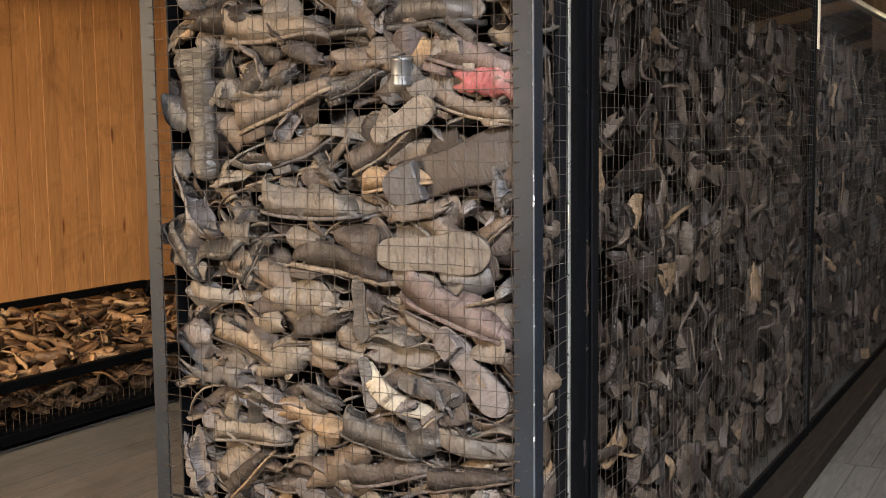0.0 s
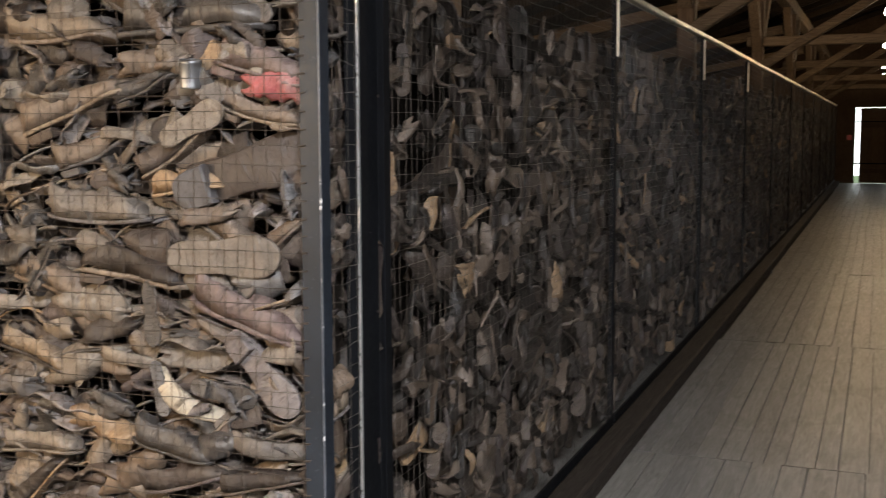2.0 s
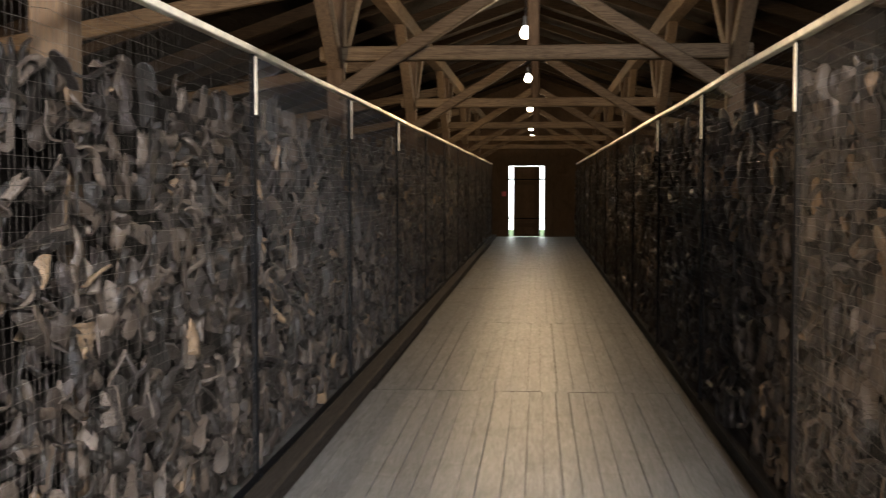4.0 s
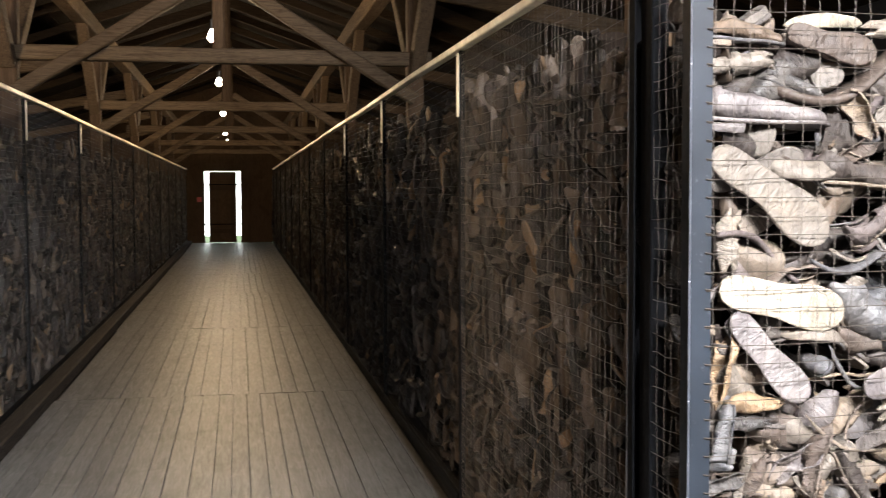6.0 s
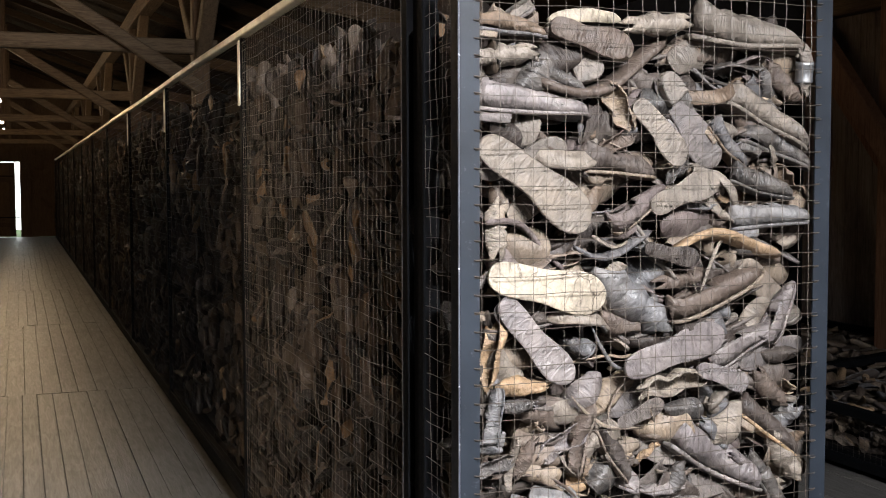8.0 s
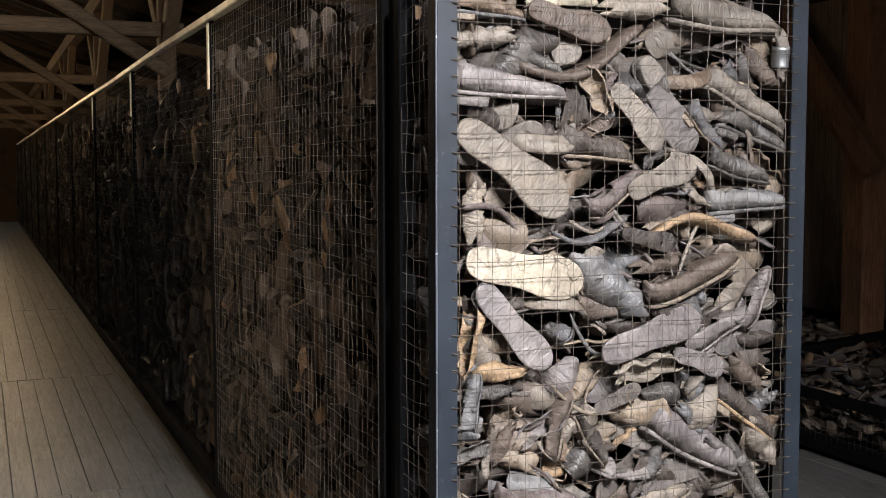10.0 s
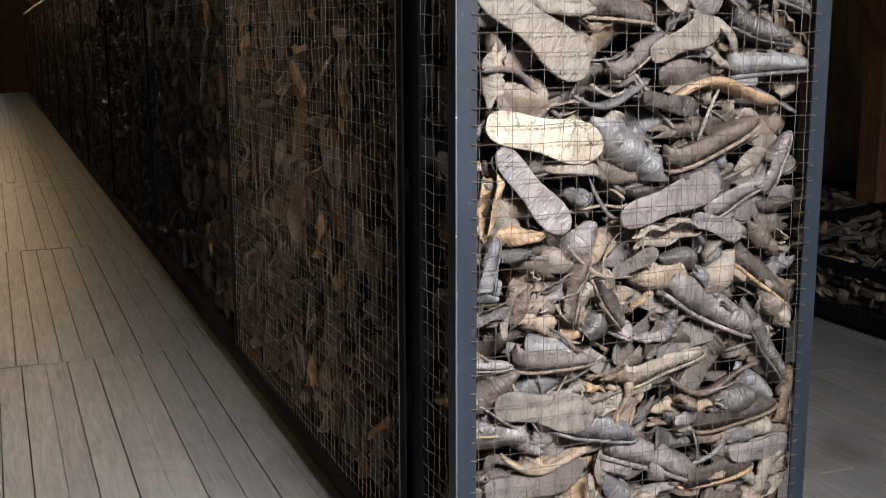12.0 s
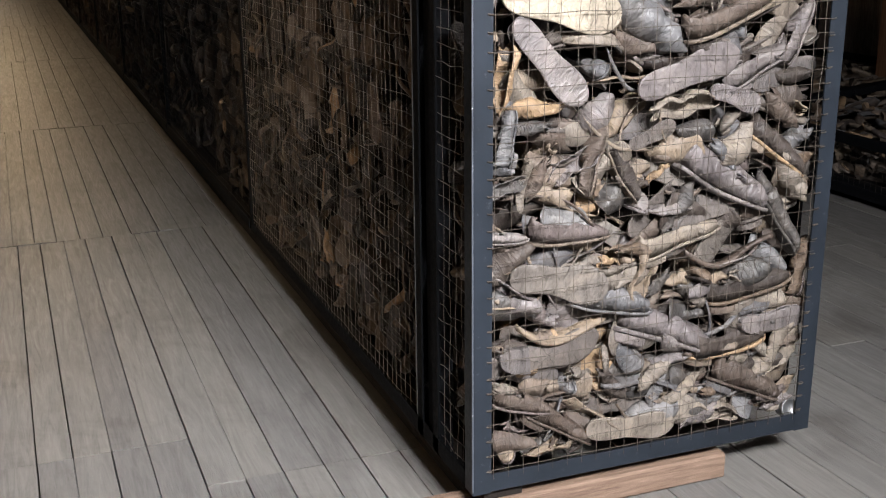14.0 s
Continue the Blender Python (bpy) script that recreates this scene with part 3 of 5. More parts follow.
def shoe_upper(seed, L=0.27, flat=0.75, detail=2, opened=True):
    rng = np.random.RandomState(seed)
    rows, arc = ((6, 5), (12, 9), (30, 15))[detail]
    s = along(rows)
    w = outline(s) * rng.uniform(0.95, 1.1)
    h = np.interp(s, [0, 0.04, 0.3, 0.42, 0.6, 0.8, 0.95, 1], [0.045, 0.078, 0.080, 0.073, 0.056, 0.047, 0.028, 0.006]) * flat
    sag = rng.uniform(0.1, 0.5)
    seam = 1 + 0.035 / (1 + np.exp((0.79 - s) * 160)) + 0.03 / (1 + np.exp((s - 0.33) * 160))
    th = np.linspace(0, math.pi, arc)
    v = []
    for a, b, c, e in zip(s, w, h, seam):
        dip = 1 - sag * math.exp(-((a - 0.3) / 0.16) ** 2)
        for t in th:
            v.append(((a - 0.5) * L, float(centre_line(a)) + b * e * math.cos(t) * (1 + 0.14 * math.sin(t)),
                      c * e * max(math.sin(t), 0) ** 0.62 * (dip if 0.7 < t < 2.4 else 1)))
    v = np.array(v)
    if detail:
        v = creases(v, seed, 5, 0.13, 0.007, 0.9, 0.01)
    v = wobble(v, seed, rng.uniform(0.0022, 0.0042), 32)
    f = []
    for k in range(rows - 1):
        for n in range(arc - 1):
            mid = (n + 0.5) / (arc - 1)
            if opened and 0.05 < s[k] < 0.45 and 0.3 < mid < 0.7:
                continue
            i = k * arc + n
            f.append((i, i + arc, i + arc + 1, i + 1))
    if detail == 2:
        axis = v.copy()
        axis[:, 1], axis[:, 2] = np.repeat(centre_line(s), arc), np.repeat(h * 0.35, arc)
        gap = axis - v
        gap *= np.minimum(0.0035 / np.maximum(np.linalg.norm(gap, axis=1), 1e-6), 0.5)[:, None]
        return thicken(v, f, v + gap)
    return v, f


def shoe_sole(seed, L=0.28, thick=0.011, detail=2, pad=0.005):
    """A sole with rounded edges, slightly dished, narrow at the waist."""
    rng = np.random.RandomState(seed + 99)
    rows = (7, 12, 28)[detail]
    s = along(rows)
    w = (outline(s) + pad) * rng.uniform(0.92, 1.1)
    if detail == 0:
        section = [(-0.95, 0.0), (0.95, 0.0), (1.0, -0.6), (0.0, -1.1), (-1.0, -0.6)]
    else:
        section = [(-0.9, 0.02), (-0.45, -0.12), (0.45, -0.12), (0.9, 0.02), (0.985, -0.1), (1.0, -0.45), (0.97, -0.9), (0.88, -1.02), (0.3, -1.2), (-0.3, -1.2), (-0.88, -1.02), (-0.97, -0.9), (-1.0, -0.45), (-0.985, -0.1)]
    m = len(section)
    v = np.array([((a - 0.5) * L, c + b * u, q * thick) for a, b, c in zip(s, w, centre_line(s)) for u, q in section])
    v = wobble(v, seed, 0.0013, 24)
    f = [(k * m + n, (k + 1) * m + n, (k + 1) * m + (n + 1) % m, k * m + (n + 1) % m) for k in range(rows - 1) for n in range(m)]
    f += [tuple(range(m)), tuple(range(rows * m - 1, (rows - 1) * m - 1, -1))]
    return v, f


def shoe_heel(L=0.28, z0=-0.012, high=0.02):
    s = np.array([0.0, 0.012, 0.04, 0.09, 0.15, 0.21, 0.27])
    w, c = outline(s) + 0.003, centre_line(s)
    ring = [((a - 0.5) * L, q + b) for a, b, q in zip(s, w, c)] + [((a - 0.5) * L, q - b) for a, b, q in zip(s[::-1], w[::-1], c[::-1])]
    n = len(ring)
    cx, cy = sum(p[0] for p in ring) / n, sum(p[1] for p in ring) / n
    steps = [(1.0, 0.0), (0.99, 0.3), (1.0, 0.34), (0.97, 0.85), (0.9, 1.0)]
    v = np.array([(cx + (x - cx) * k, cy + (y - cy) * k, z0 - high * q) for k, q in steps for x, y in ring])
    f = [(r * n + k, r * n + (k + 1) % n, (r + 1) * n + (k + 1) % n, (r + 1) * n + k) for r in range(len(steps) - 1) for k in range(n)]
    return v, f + [tuple(range(4 * n, 5 * n))]


def leather_lump(seed, detail=2, L=0.2):
    """A torn upper, folded over on itself: a rolled sheet with thick edges."""
    rows, arc = ((6, 5), (8, 8), (18, 14))[detail]
    rng = np.random.RandomState(seed + 7)
    span, turn = rng.uniform(3.4, 5.0), rng.uniform(0, 6.28)
    ry, rz, roll = rng.uniform(0.046, 0.064), rng.uniform(0.03, 0.05), rng.uniform(0.05, 0.35)
    v, inner = [], []
    for k in range(rows):
        u = k / (rows - 1)
        full = np.interp(u, [0, 0.12, 0.5, 0.85, 1], [0.55, 0.85, 1.0, 0.85, 0.45])
        for n in range(arc):
            q = n / (arc - 1)
            a = turn + span * q
            r = full * (1 - roll * q)
            x = (u - 0.5) * L + 0.018 * math.sin(3 * a + seed) * (2 * u - 1)
            v.append((x, r * ry * math.cos(a), r * rz * math.sin(a)))
            inner.append((x * 0.99, (r * ry - 0.0045) * math.cos(a), (r * rz - 0.0045) * math.sin(a)))
    f = [(k * arc + n, (k + 1) * arc + n, (k + 1) * arc + n + 1, k * arc + n + 1) for k in range(rows - 1) for n in range(arc - 1)]
    v, inner = np.array(v), np.array(inner)
    both = np.concatenate([v, inner])
    if detail:
        both = creases(both, seed, 6, 0.3, 0.008, 0.7)
    both = wobble(both, seed + 31, 0.0062, 30)
    if detail == 0:
        return both[:len(v)], f
    return thicken(both[:len(v)], f, both[len(v):])


def leather_strip(seed, detail=2, L=0.25, width=0.044, thick=0.014):
    """A torn strap, welt or sole edge: a curved, tapering ribbon with rounded edges."""
    rng = np.random.RandomState(seed + 17)
    rows = (6, 9, 20)[detail]
    s = np.linspace(0, 1, rows)
    ww = width * np.interp(s, [0, 0.04, 0.12, 0.5, 0.9, 0.97, 1], [0.2, 0.6, 0.9, 1.0, 0.8, 0.55, 0.2]) / 2
    tw = rng.uniform(-1.4, 1.4)
    a0, a1, a2 = rng.uniform(-0.045, 0.045, 3)
    ring = [(-1, 0), (-0.8, -1), (0.8, -1), (1, 0), (0.8, 1), (-0.8, 1)] if detail else [(-1, 0), (0, -1), (1, 0), (0, 1)]
    m, v = len(ring), []
    for q, w in zip(s, ww):
        x, y, z = (q - 0.5) * L, a0 * math.sin(3 * q) + a1 * q * q, a2 * math.sin(4.5 * q)
        c, n = math.cos(tw * q), math.sin(tw * q)
        for u, k in ring:
            yy, zz = u * w, k * thick / 2
            v.append((x, y + c * yy - n * zz, z + n * yy + c * zz))
    f = [(m * k + n, m * k + (n + 1) % m, m * k + m + (n + 1) % m, m * k + m + n) for k in range(rows - 1) for n in range(m)]
    f += [tuple(range(m - 1, -1, -1)), tuple(range(m * rows - m, m * rows))]
    return wobble(np.array(v), seed, 0.0012, 45), f


def leather_offcut(seed, detail=2, L=0.17):
    """A toe cap or quarter torn from its shoe: a broad domed sheet with thick, curled edges."""
    rows, cols = ((5, 5), (8, 7), (15, 12))[detail]
    rng = np.random.RandomState(seed + 70)
    wide, dome, curl = rng.uniform(0.085, 0.12), rng.uniform(0.025, 0.055), rng.uniform(-0.02, 0.025)
    v = []
    for u in np.linspace(-1, 1, rows):
        for q in np.linspace(-1, 1, cols):
            x = L / 2 * u * math.sqrt(1 - 0.42 * q * q)
            y = wide / 2 * q * math.sqrt(1 - 0.42 * u * u) * (1 - 0.22 * u)
            v.append((x, y, dome * (math.cos(1.35 * q) * math.cos(0.8 * u) - 0.5) + curl * u * u + 0.012 * q * u))
    f = [(k * cols + n, (k + 1) * cols + n, (k + 1) * cols + n + 1, k * cols + n + 1) for k in range(rows - 1) for n in range(cols - 1)]
    v = np.array(v)
    both = wobble(np.concatenate([v, v - np.array((0, 0, 0.004))]), seed + 3, 0.0045, 34)
    if detail == 0:
        return both[:len(v)], f
    return thicken(both[:len(v)], f, both[len(v):])


def boot_shaft(seed, detail=2, L=0.3):
    """A flattened, creased boot leg, open at its top."""
    rows, seg = ((6, 6), (10, 10), (26, 18))[detail]
    s = np.linspace(0, 1, rows)
    w = np.interp(s, [0, 0.15, 0.6, 0.85, 0.96, 1], [0.062, 0.058, 0.046, 0.043, 0.03, 0.012])
    d = np.interp(s, [0, 0.15, 0.6, 0.85, 0.96, 1], [0.02, 0.022, 0.026, 0.028, 0.02, 0.008])
    v = [((q - 0.5) * L, a * math.cos(2 * math.pi * n / seg), b * math.sin(2 * math.pi * n / seg)) for q, a, b in zip(s, w, d) for n in range(seg)]
    f = [(k * seg + n, k * seg + (n + 1) % seg, (k + 1) * seg + (n + 1) % seg, (k + 1) * seg + n) for k in range(rows - 1) for n in range(seg)]
    f.append(tuple(range((rows - 1) * seg, rows * seg)))
    v = np.array(v)
    if detail:
        v = creases(v, seed, 12, 0.28, 0.007, 0.5)
    return wobble(v, seed + 5, 0.005, 28), f


def shoe_parts(k, detail, upper_mat, sole_mat):
    """The parts of one shoe: upper, sole and mostly a heel."""
    rng = np.random.RandomState(k + 40)
    c, tw, sd = rng.uniform(-0.004, 0.018), rng.uniform(-0.45, 0.45), rng.uniform(-0.012, 0.012)
    up, uf = shoe_upper(k, flat=rng.uniform(0.8, 1.25), detail=detail)
    so, sf = shoe_sole(k, pad=0.005, thick=rng.uniform(0.008, 0.012), detail=detail)
    bits = [("upper", mesh_of("shoe_upper", bend(up, 0.28, c, tw, sd), uf, upper_mat, True)),
            ("sole", mesh_of("shoe_sole", bend(so, 0.28, c, tw, sd), sf, sole_mat, True))]
    if k % 3:
        he, hf = shoe_heel()
        bits.append(("heel", mesh_of("shoe_heel", bend(he, 0.28, c, tw, sd), hf, sole_mat)))
    return bits


def kinds_of(detail, upper_mat, sole_mat):
    """Every kind of piece in some shapes: kind: list of [(part name, mesh)], each about 0.28 long."""
    made = {"shoe": [shoe_parts(k, detail, upper_mat, sole_mat) for k in range(10)]}
    for k in range(6):
        rng = np.random.RandomState(k + 80)
        so, sf = shoe_sole(k + 20, thick=rng.uniform(0.008, 0.013), detail=detail)
        extra = []
        if k % 2 == 0:
            he, hf = shoe_heel(high=0.008)
            extra = [("heel", mesh_of("sole_heel", he, hf, sole_mat))]
        flex = (rng.uniform(-0.008, 0.010), rng.uniform(-0.35, 0.35), rng.uniform(-0.012, 0.012))
        made.setdefault("loose_sole", []).append(extra + [("loose_sole", mesh_of("loose_sole", bend(so, 0.28, *flex), sf, sole_mat, True))])
    for k in range(9):
        made.setdefault("leather_scrap", []).append([("leather_scrap", mesh_of("leather_scrap", *leather_lump(k, detail), upper_mat, True))])
    for k in range(6):
        made.setdefault("leather_strap", []).append([("leather_strap", mesh_of("leather_strap", *leather_strip(k, detail), upper_mat, True))])
    for k in range(6):
        made.setdefault("welt_strip", []).append([("welt_strip", mesh_of("welt_strip", *leather_strip(k + 30, min(detail, 1), width=0.011, thick=0.006), upper_mat, True))])
    for k in range(8):
        made.setdefault("leather_offcut", []).append([("leather_offcut", mesh_of("leather_offcut", *leather_offcut(k, detail), upper_mat, True))])
    for k in range(3):
        made.setdefault("boot_leg", []).append([("boot_leg", mesh_of("boot_leg", *boot_shaft(k, detail), upper_mat, True))])
    return made


KINDS = kinds_of(2, M_TAUPE, M_SOLE)
AISLE_KINDS = kinds_of(1, M_SHADED, M_SHADED)
SIZE = {"leather_offcut": 0.17, "welt_strip": 0.25, "shoe": 0.28, "loose_sole": 0.28, "leather_scrap": 0.2, "leather_strap": 0.25, "boot_leg": 0.3}
WORDS = {"leather_offcut": "torn leather shoe quarter", "welt_strip": "narrow leather welt strip", "shoe": "leather shoe", "loose_sole": "loose leather shoe sole", "leather_scrap": "crushed leather shoe upper", "leather_strap": "torn leather strap", "boot_leg": "flattened leather boot leg"}
COLOUR = {"taupe": (M_TAUPE, "dusty grey-brown"), "sole": (M_SOLE, "worn grey-brown"), "dark": (M_DARK, "blackened"), "blue": (M_BLUE, "blue-grey"), "violet": (M_PURPLE, "grey-violet"),
          "tan": (M_TAN, "tan"), "cream": (M_CREAM, "pale cream"), "white": (M_WHITE, "bleached cream"), "red": (M_RED, "faded red"), "rose": (M_ROSE, "faded rose-brown")}
# how a piece lies against the wire: the ways of its own x, y, z as seen from the aisle's mouth
LIE = {"side": ((1, 0, 0), (0, 1, 0)), "sole": ((1, 0, 0), (0, 0, 1)), "top": ((1, 0, 0), (0, 0, -1)), "toe": ((0, -1, 0), (1, 0, 0)), "heel": ((0, 1, 0), (-1, 0, 0))}
HEAP_WORDS = {"leather_offcut": "torn leather shoe quarter", "w": "in the west cage's end", "e": "in the east cage's end"}
CATEGORY = {"leather_offcut": "leather offcut", "shoe": "shoe", "loose_sole": "shoe sole", "leather_scrap": "leather scrap", "leather_strap": "strap", "welt_strip": "strip", "boot_leg": "boot"}
piece_count = {}


def lay(cage, x, z, ang, size, kind="shoe", lie="side", colour=None, depth=0.0, tilt=(0, 0)):
    """One piece pressed behind the wire of a cage's end face: centre, turn in the face, length; depth: metres behind the wire."""
    face = LY if cage == "w" else RY
    n = piece_count.get(kind, 0)
    piece_count[kind] = n + 1
    bits = KINDS[kind][n % len(KINDS[kind])]
    ax, ay = LIE[lie]
    ax, ay = Vector(ax), Vector(ay)
    az = ax.cross(ay)
    base = Matrix((ax, ay, az)).transposed()
    turn = Euler((radians(tilt[0]), 0, radians(tilt[1]))).to_matrix() @ Matrix.Rotation(radians(-ang), 3, "Y") @ base
    m = turn.to_4x4()
    m = m @ Matrix.Scale(size / SIZE[kind], 4)
    pts = [m @ v.co for _, me in bits for v in me.vertices]
    near = min(p.y for p in pts)
    lo, hi = (LX2, LX) if cage == "w" else (RX, RX2)
    x = max(lo + 0.02 - min(p.x for p in pts), min(x, hi - 0.02 - max(p.x for p in pts)))
    z = max(z, ZB + 0.05 - min(p.z for p in pts))
    m = Matrix.Translation((x, face + 0.012 + depth - near, z)) @ m
    words = f"{COLOUR[colour][1] if colour else 'dusty grey-brown'} {WORDS[kind]} {HEAP_WORDS[cage]}"
    if len(bits) == 1:
        top = part(bits[0][0], bits[0][1])
        obs = [top]
    else:
        top = empty(kind)
        obs = [part(name, me, top) for name, me in bits]
    top.matrix_world = m
    tagged(top, words, CATEGORY[kind], "pieces heaped in the cages")
    if colour:
        for o in obs:
            o.material_slots[0].link = "OBJECT"
            o.material_slots[0].material = COLOUR[colour][0]
    return top


# pieces that stand out, one by one
lay("w", -1.756, 1.728, -1, 0.316, "shoe", "side", "taupe", 0.000)
lay("w", -1.998, 1.538, -85, 0.350, "boot_leg", "top", "dark", 0.000)
lay("w", -2.038, 1.325, -66, 0.197, "leather_scrap", "top", "violet", 0.000)
lay("w", -1.710, 1.552, 18, 0.348, "shoe", "side", "taupe", 0.000)
lay("w", -1.364, 1.514, 23, 0.186, "loose_sole", "sole", "cream", 0.000)
lay("w", -1.486, 1.662, 6, 0.175, "leather_scrap", "side", "taupe", 0.000)
lay("w", -1.186, 1.626, -13, 0.271, "shoe", "side", "rose", 0.000)
lay("w", -1.148, 1.593, -14, 0.156, "leather_scrap", "top", "red", -0.004)
lay("w", -1.397, 1.742, 2, 0.414, "shoe", "side", "dark", 0.020)
lay("w", -1.924, 1.787, 0, 0.242, "leather_scrap", "side", "taupe", 0.000)
lay("w", -1.185, 1.415, 18, 0.400, "shoe", "top", "taupe", 0.000)
lay("w", -1.859, 1.276, 63, 0.162, "shoe", "toe", "tan", 0.000)
lay("w", -1.656, 1.284, -1, 0.302, "shoe", "side", "sole", 0.000)
lay("w", -1.344, 1.305, 10, 0.170, "leather_scrap", "side", "taupe", 0.000)
lay("w", -1.208, 1.308, 28, 0.157, "shoe", "toe", "violet", 0.000)
lay("w", -1.114, 1.355, -79, 0.100, "leather_scrap", "top", "blue", 0.000)
lay("w", -1.294, 1.202, 1, 0.303, "loose_sole", "sole", "tan", 0.000)
lay("w", -1.498, 1.064, -86, 0.158, "loose_sole", "sole", "dark", 0.000)
lay("w", -1.558, 1.155, -4, 0.307, "shoe", "side", "taupe", 0.000)
lay("w", -1.687, 1.077, -3, 0.209, "leather_scrap", "side", "tan", 0.000)
lay("w", -1.954, 1.067, -13, 0.230, "leather_strap", "top", "tan", 0.000)
lay("w", -1.811, 1.114, -15, 0.244, "shoe", "side", "taupe", 0.010)
lay("w", -1.244, 1.054, -21, 0.333, "shoe", "side", "rose", 0.000)
lay("w", -1.198, 0.938, -47, 0.249, "shoe", "top", "violet", 0.000)
lay("w", -2.000, 0.889, -4, 0.260, "leather_scrap", "top", "taupe", 0.000)
lay("w", -1.719, 0.915, 15, 0.273, "leather_scrap", "side", "cream", 0.006)
lay("w", -1.561, 0.956, -3, 0.216, "leather_strap", "top", "cream", 0.000)
lay("w", -1.389, 0.859, -30, 0.308, "leather_strap", "top", "white", 0.000)
lay("w", -2.016, 0.740, 47, 0.282, "leather_strap", "top", "cream", 0.000)
lay("w", -1.381, 0.974, 1, 0.189, "leather_scrap", "side", "tan", 0.000)
lay("w", -1.304, 0.887, -7, 0.172, "shoe", "top", "dark", 0.000)
lay("w", -1.864, 0.692, 4, 0.247, "shoe", "side", "tan", 0.005)
lay("w", -1.660, 0.769, -9, 0.202, "leather_scrap", "side", "taupe", 0.000)
lay("w", -1.563, 1.484, -6, 0.182, "leather_strap", "top", "cream", 0.000)
lay("w", -1.659, 1.442, 18, 0.254, "shoe", "side", "taupe", 0.015)
lay("w", -1.635, 1.400, 29, 0.277, "leather_strap", "top", "tan", 0.000)
lay("w", -1.836, 1.422, -4, 0.163, "leather_scrap", "side", "blue", 0.000)
lay("w", -2.095, 1.173, -53, 0.191, "shoe", "side", "dark", 0.000)
lay("w", -1.940, 1.171, 18, 0.229, "leather_scrap", "top", "dark", 0.000)
lay("w", -1.635, 1.015, 17, 0.193, "leather_scrap", "side", "taupe", 0.000)
lay("w", -1.458, 0.724, -10, 0.234, "shoe", "side", "dark", 0.000)
lay("w", -1.194, 0.752, -15, 0.266, "leather_strap", "top", "tan", 0.000)
lay("w", -1.159, 1.239, 43, 0.181, "shoe", "side", "taupe", 0.010)
lay("w", -1.116, 1.126, 21, 0.144, "shoe", "toe", "blue", 0.000)
lay("w", -1.397, 1.364, 8, 0.205, "shoe", "side", "taupe", 0.010)
lay("w", -1.719, 0.614, 15, 0.260, "leather_scrap", "side", "taupe", 0.000)
lay("w", -1.427, 0.649, 13, 0.249, "shoe", "side", "taupe", 0.000)
lay("w", -1.209, 0.668, 12, 0.229, "shoe", "side", "taupe", 0.000)
lay("w", -1.576, 0.656, 32, 0.196, "leather_scrap", "top", "taupe", 0.000)
lay("w", -1.857, 0.593, 47, 0.204, "shoe", "side", "taupe", 0.000)
lay("w", -2.041, 0.590, -73, 0.168, "leather_scrap", "top", "violet", 0.000)
lay("w", -1.873, 0.931, -16, 0.246, "shoe", "side", "taupe", 0.012)
lay("w", -1.486, 0.881, -80, 0.137, "loose_sole", "sole", "blue", 0.012)
lay("w", -1.314, 0.748, 16, 0.191, "leather_scrap", "side", "dark", 0.000)
lay("w", -1.784, 0.799, -10, 0.192, "leather_scrap", "side", "violet", 0.000)
lay("w", -1.240, 1.715, -52, 0.121, "leather_scrap", "top", "taupe", 0.020)
lay("w", -1.512, 1.596, 19, 0.189, "shoe", "side", "dark", 0.015)
lay("w", -1.200, 1.526, -14, 0.229, "shoe", "side", "taupe", 0.015)
lay("w", -1.802, 1.599, -1, 0.198, "leather_scrap", "side", "tan", 0.000)
lay("w", -1.427, 1.442, 33, 0.225, "shoe", "side", "taupe", 0.012)
lay("w", -1.825, 1.169, 59, 0.175, "shoe", "side", "dark", 0.014)
lay("e", 1.454, 1.804, -1, 0.175, "shoe", "side", "taupe", 0.000)
lay("e", 1.648, 1.802, -12, 0.211, "shoe", "top", "taupe", 0.000)
lay("e", 1.710, 1.732, 11, 0.377, "leather_strap", "side", "taupe", 0.000)
lay("e", 2.087, 1.806, -5, 0.324, "shoe", "side", "tan", 0.000)
lay("e", 1.830, 1.840, 5, 0.165, "leather_scrap", "side", "tan", 0.000)
lay("e", 1.518, 1.633, -4, 0.290, "shoe", "side", "violet", 0.000)
lay("e", 1.916, 1.619, -51, 0.263, "shoe", "top", "sole", 0.000)
lay("e", 1.825, 1.586, -48, 0.193, "loose_sole", "sole", "tan", 0.005)
lay("e", 1.718, 1.643, -62, 0.118, "leather_scrap", "top", "taupe", 0.000)
lay("e", 2.138, 1.610, -25, 0.273, "shoe", "side", "tan", 0.000)
lay("e", 1.637, 1.544, 4, 0.287, "leather_strap", "top", "cream", 0.000)
lay("e", 1.506, 1.466, -37, 0.328, "loose_sole", "sole", "cream", 0.000)
lay("e", 1.892, 1.446, 19, 0.194, "loose_sole", "sole", "tan", 0.000)
lay("e", 1.789, 1.404, 36, 0.182, "shoe", "side", "taupe", 0.000)
lay("e", 1.497, 1.343, -21, 0.235, "leather_strap", "side", "taupe", 0.000)
lay("e", 1.535, 1.232, -14, 0.293, "loose_sole", "sole", "white", -0.003)
lay("e", 1.506, 1.111, -49, 0.252, "loose_sole", "sole", "violet", 0.000)
lay("e", 1.871, 1.071, 15, 0.274, "loose_sole", "sole", "violet", 0.000)
lay("e", 2.002, 1.006, -20, 0.153, "loose_sole", "sole", "violet", 0.000)
lay("e", 1.878, 0.996, 9, 0.166, "leather_scrap", "side", "cream", 0.000)
lay("e", 1.660, 1.147, -10, 0.219, "leather_strap", "top", "tan", 0.000)
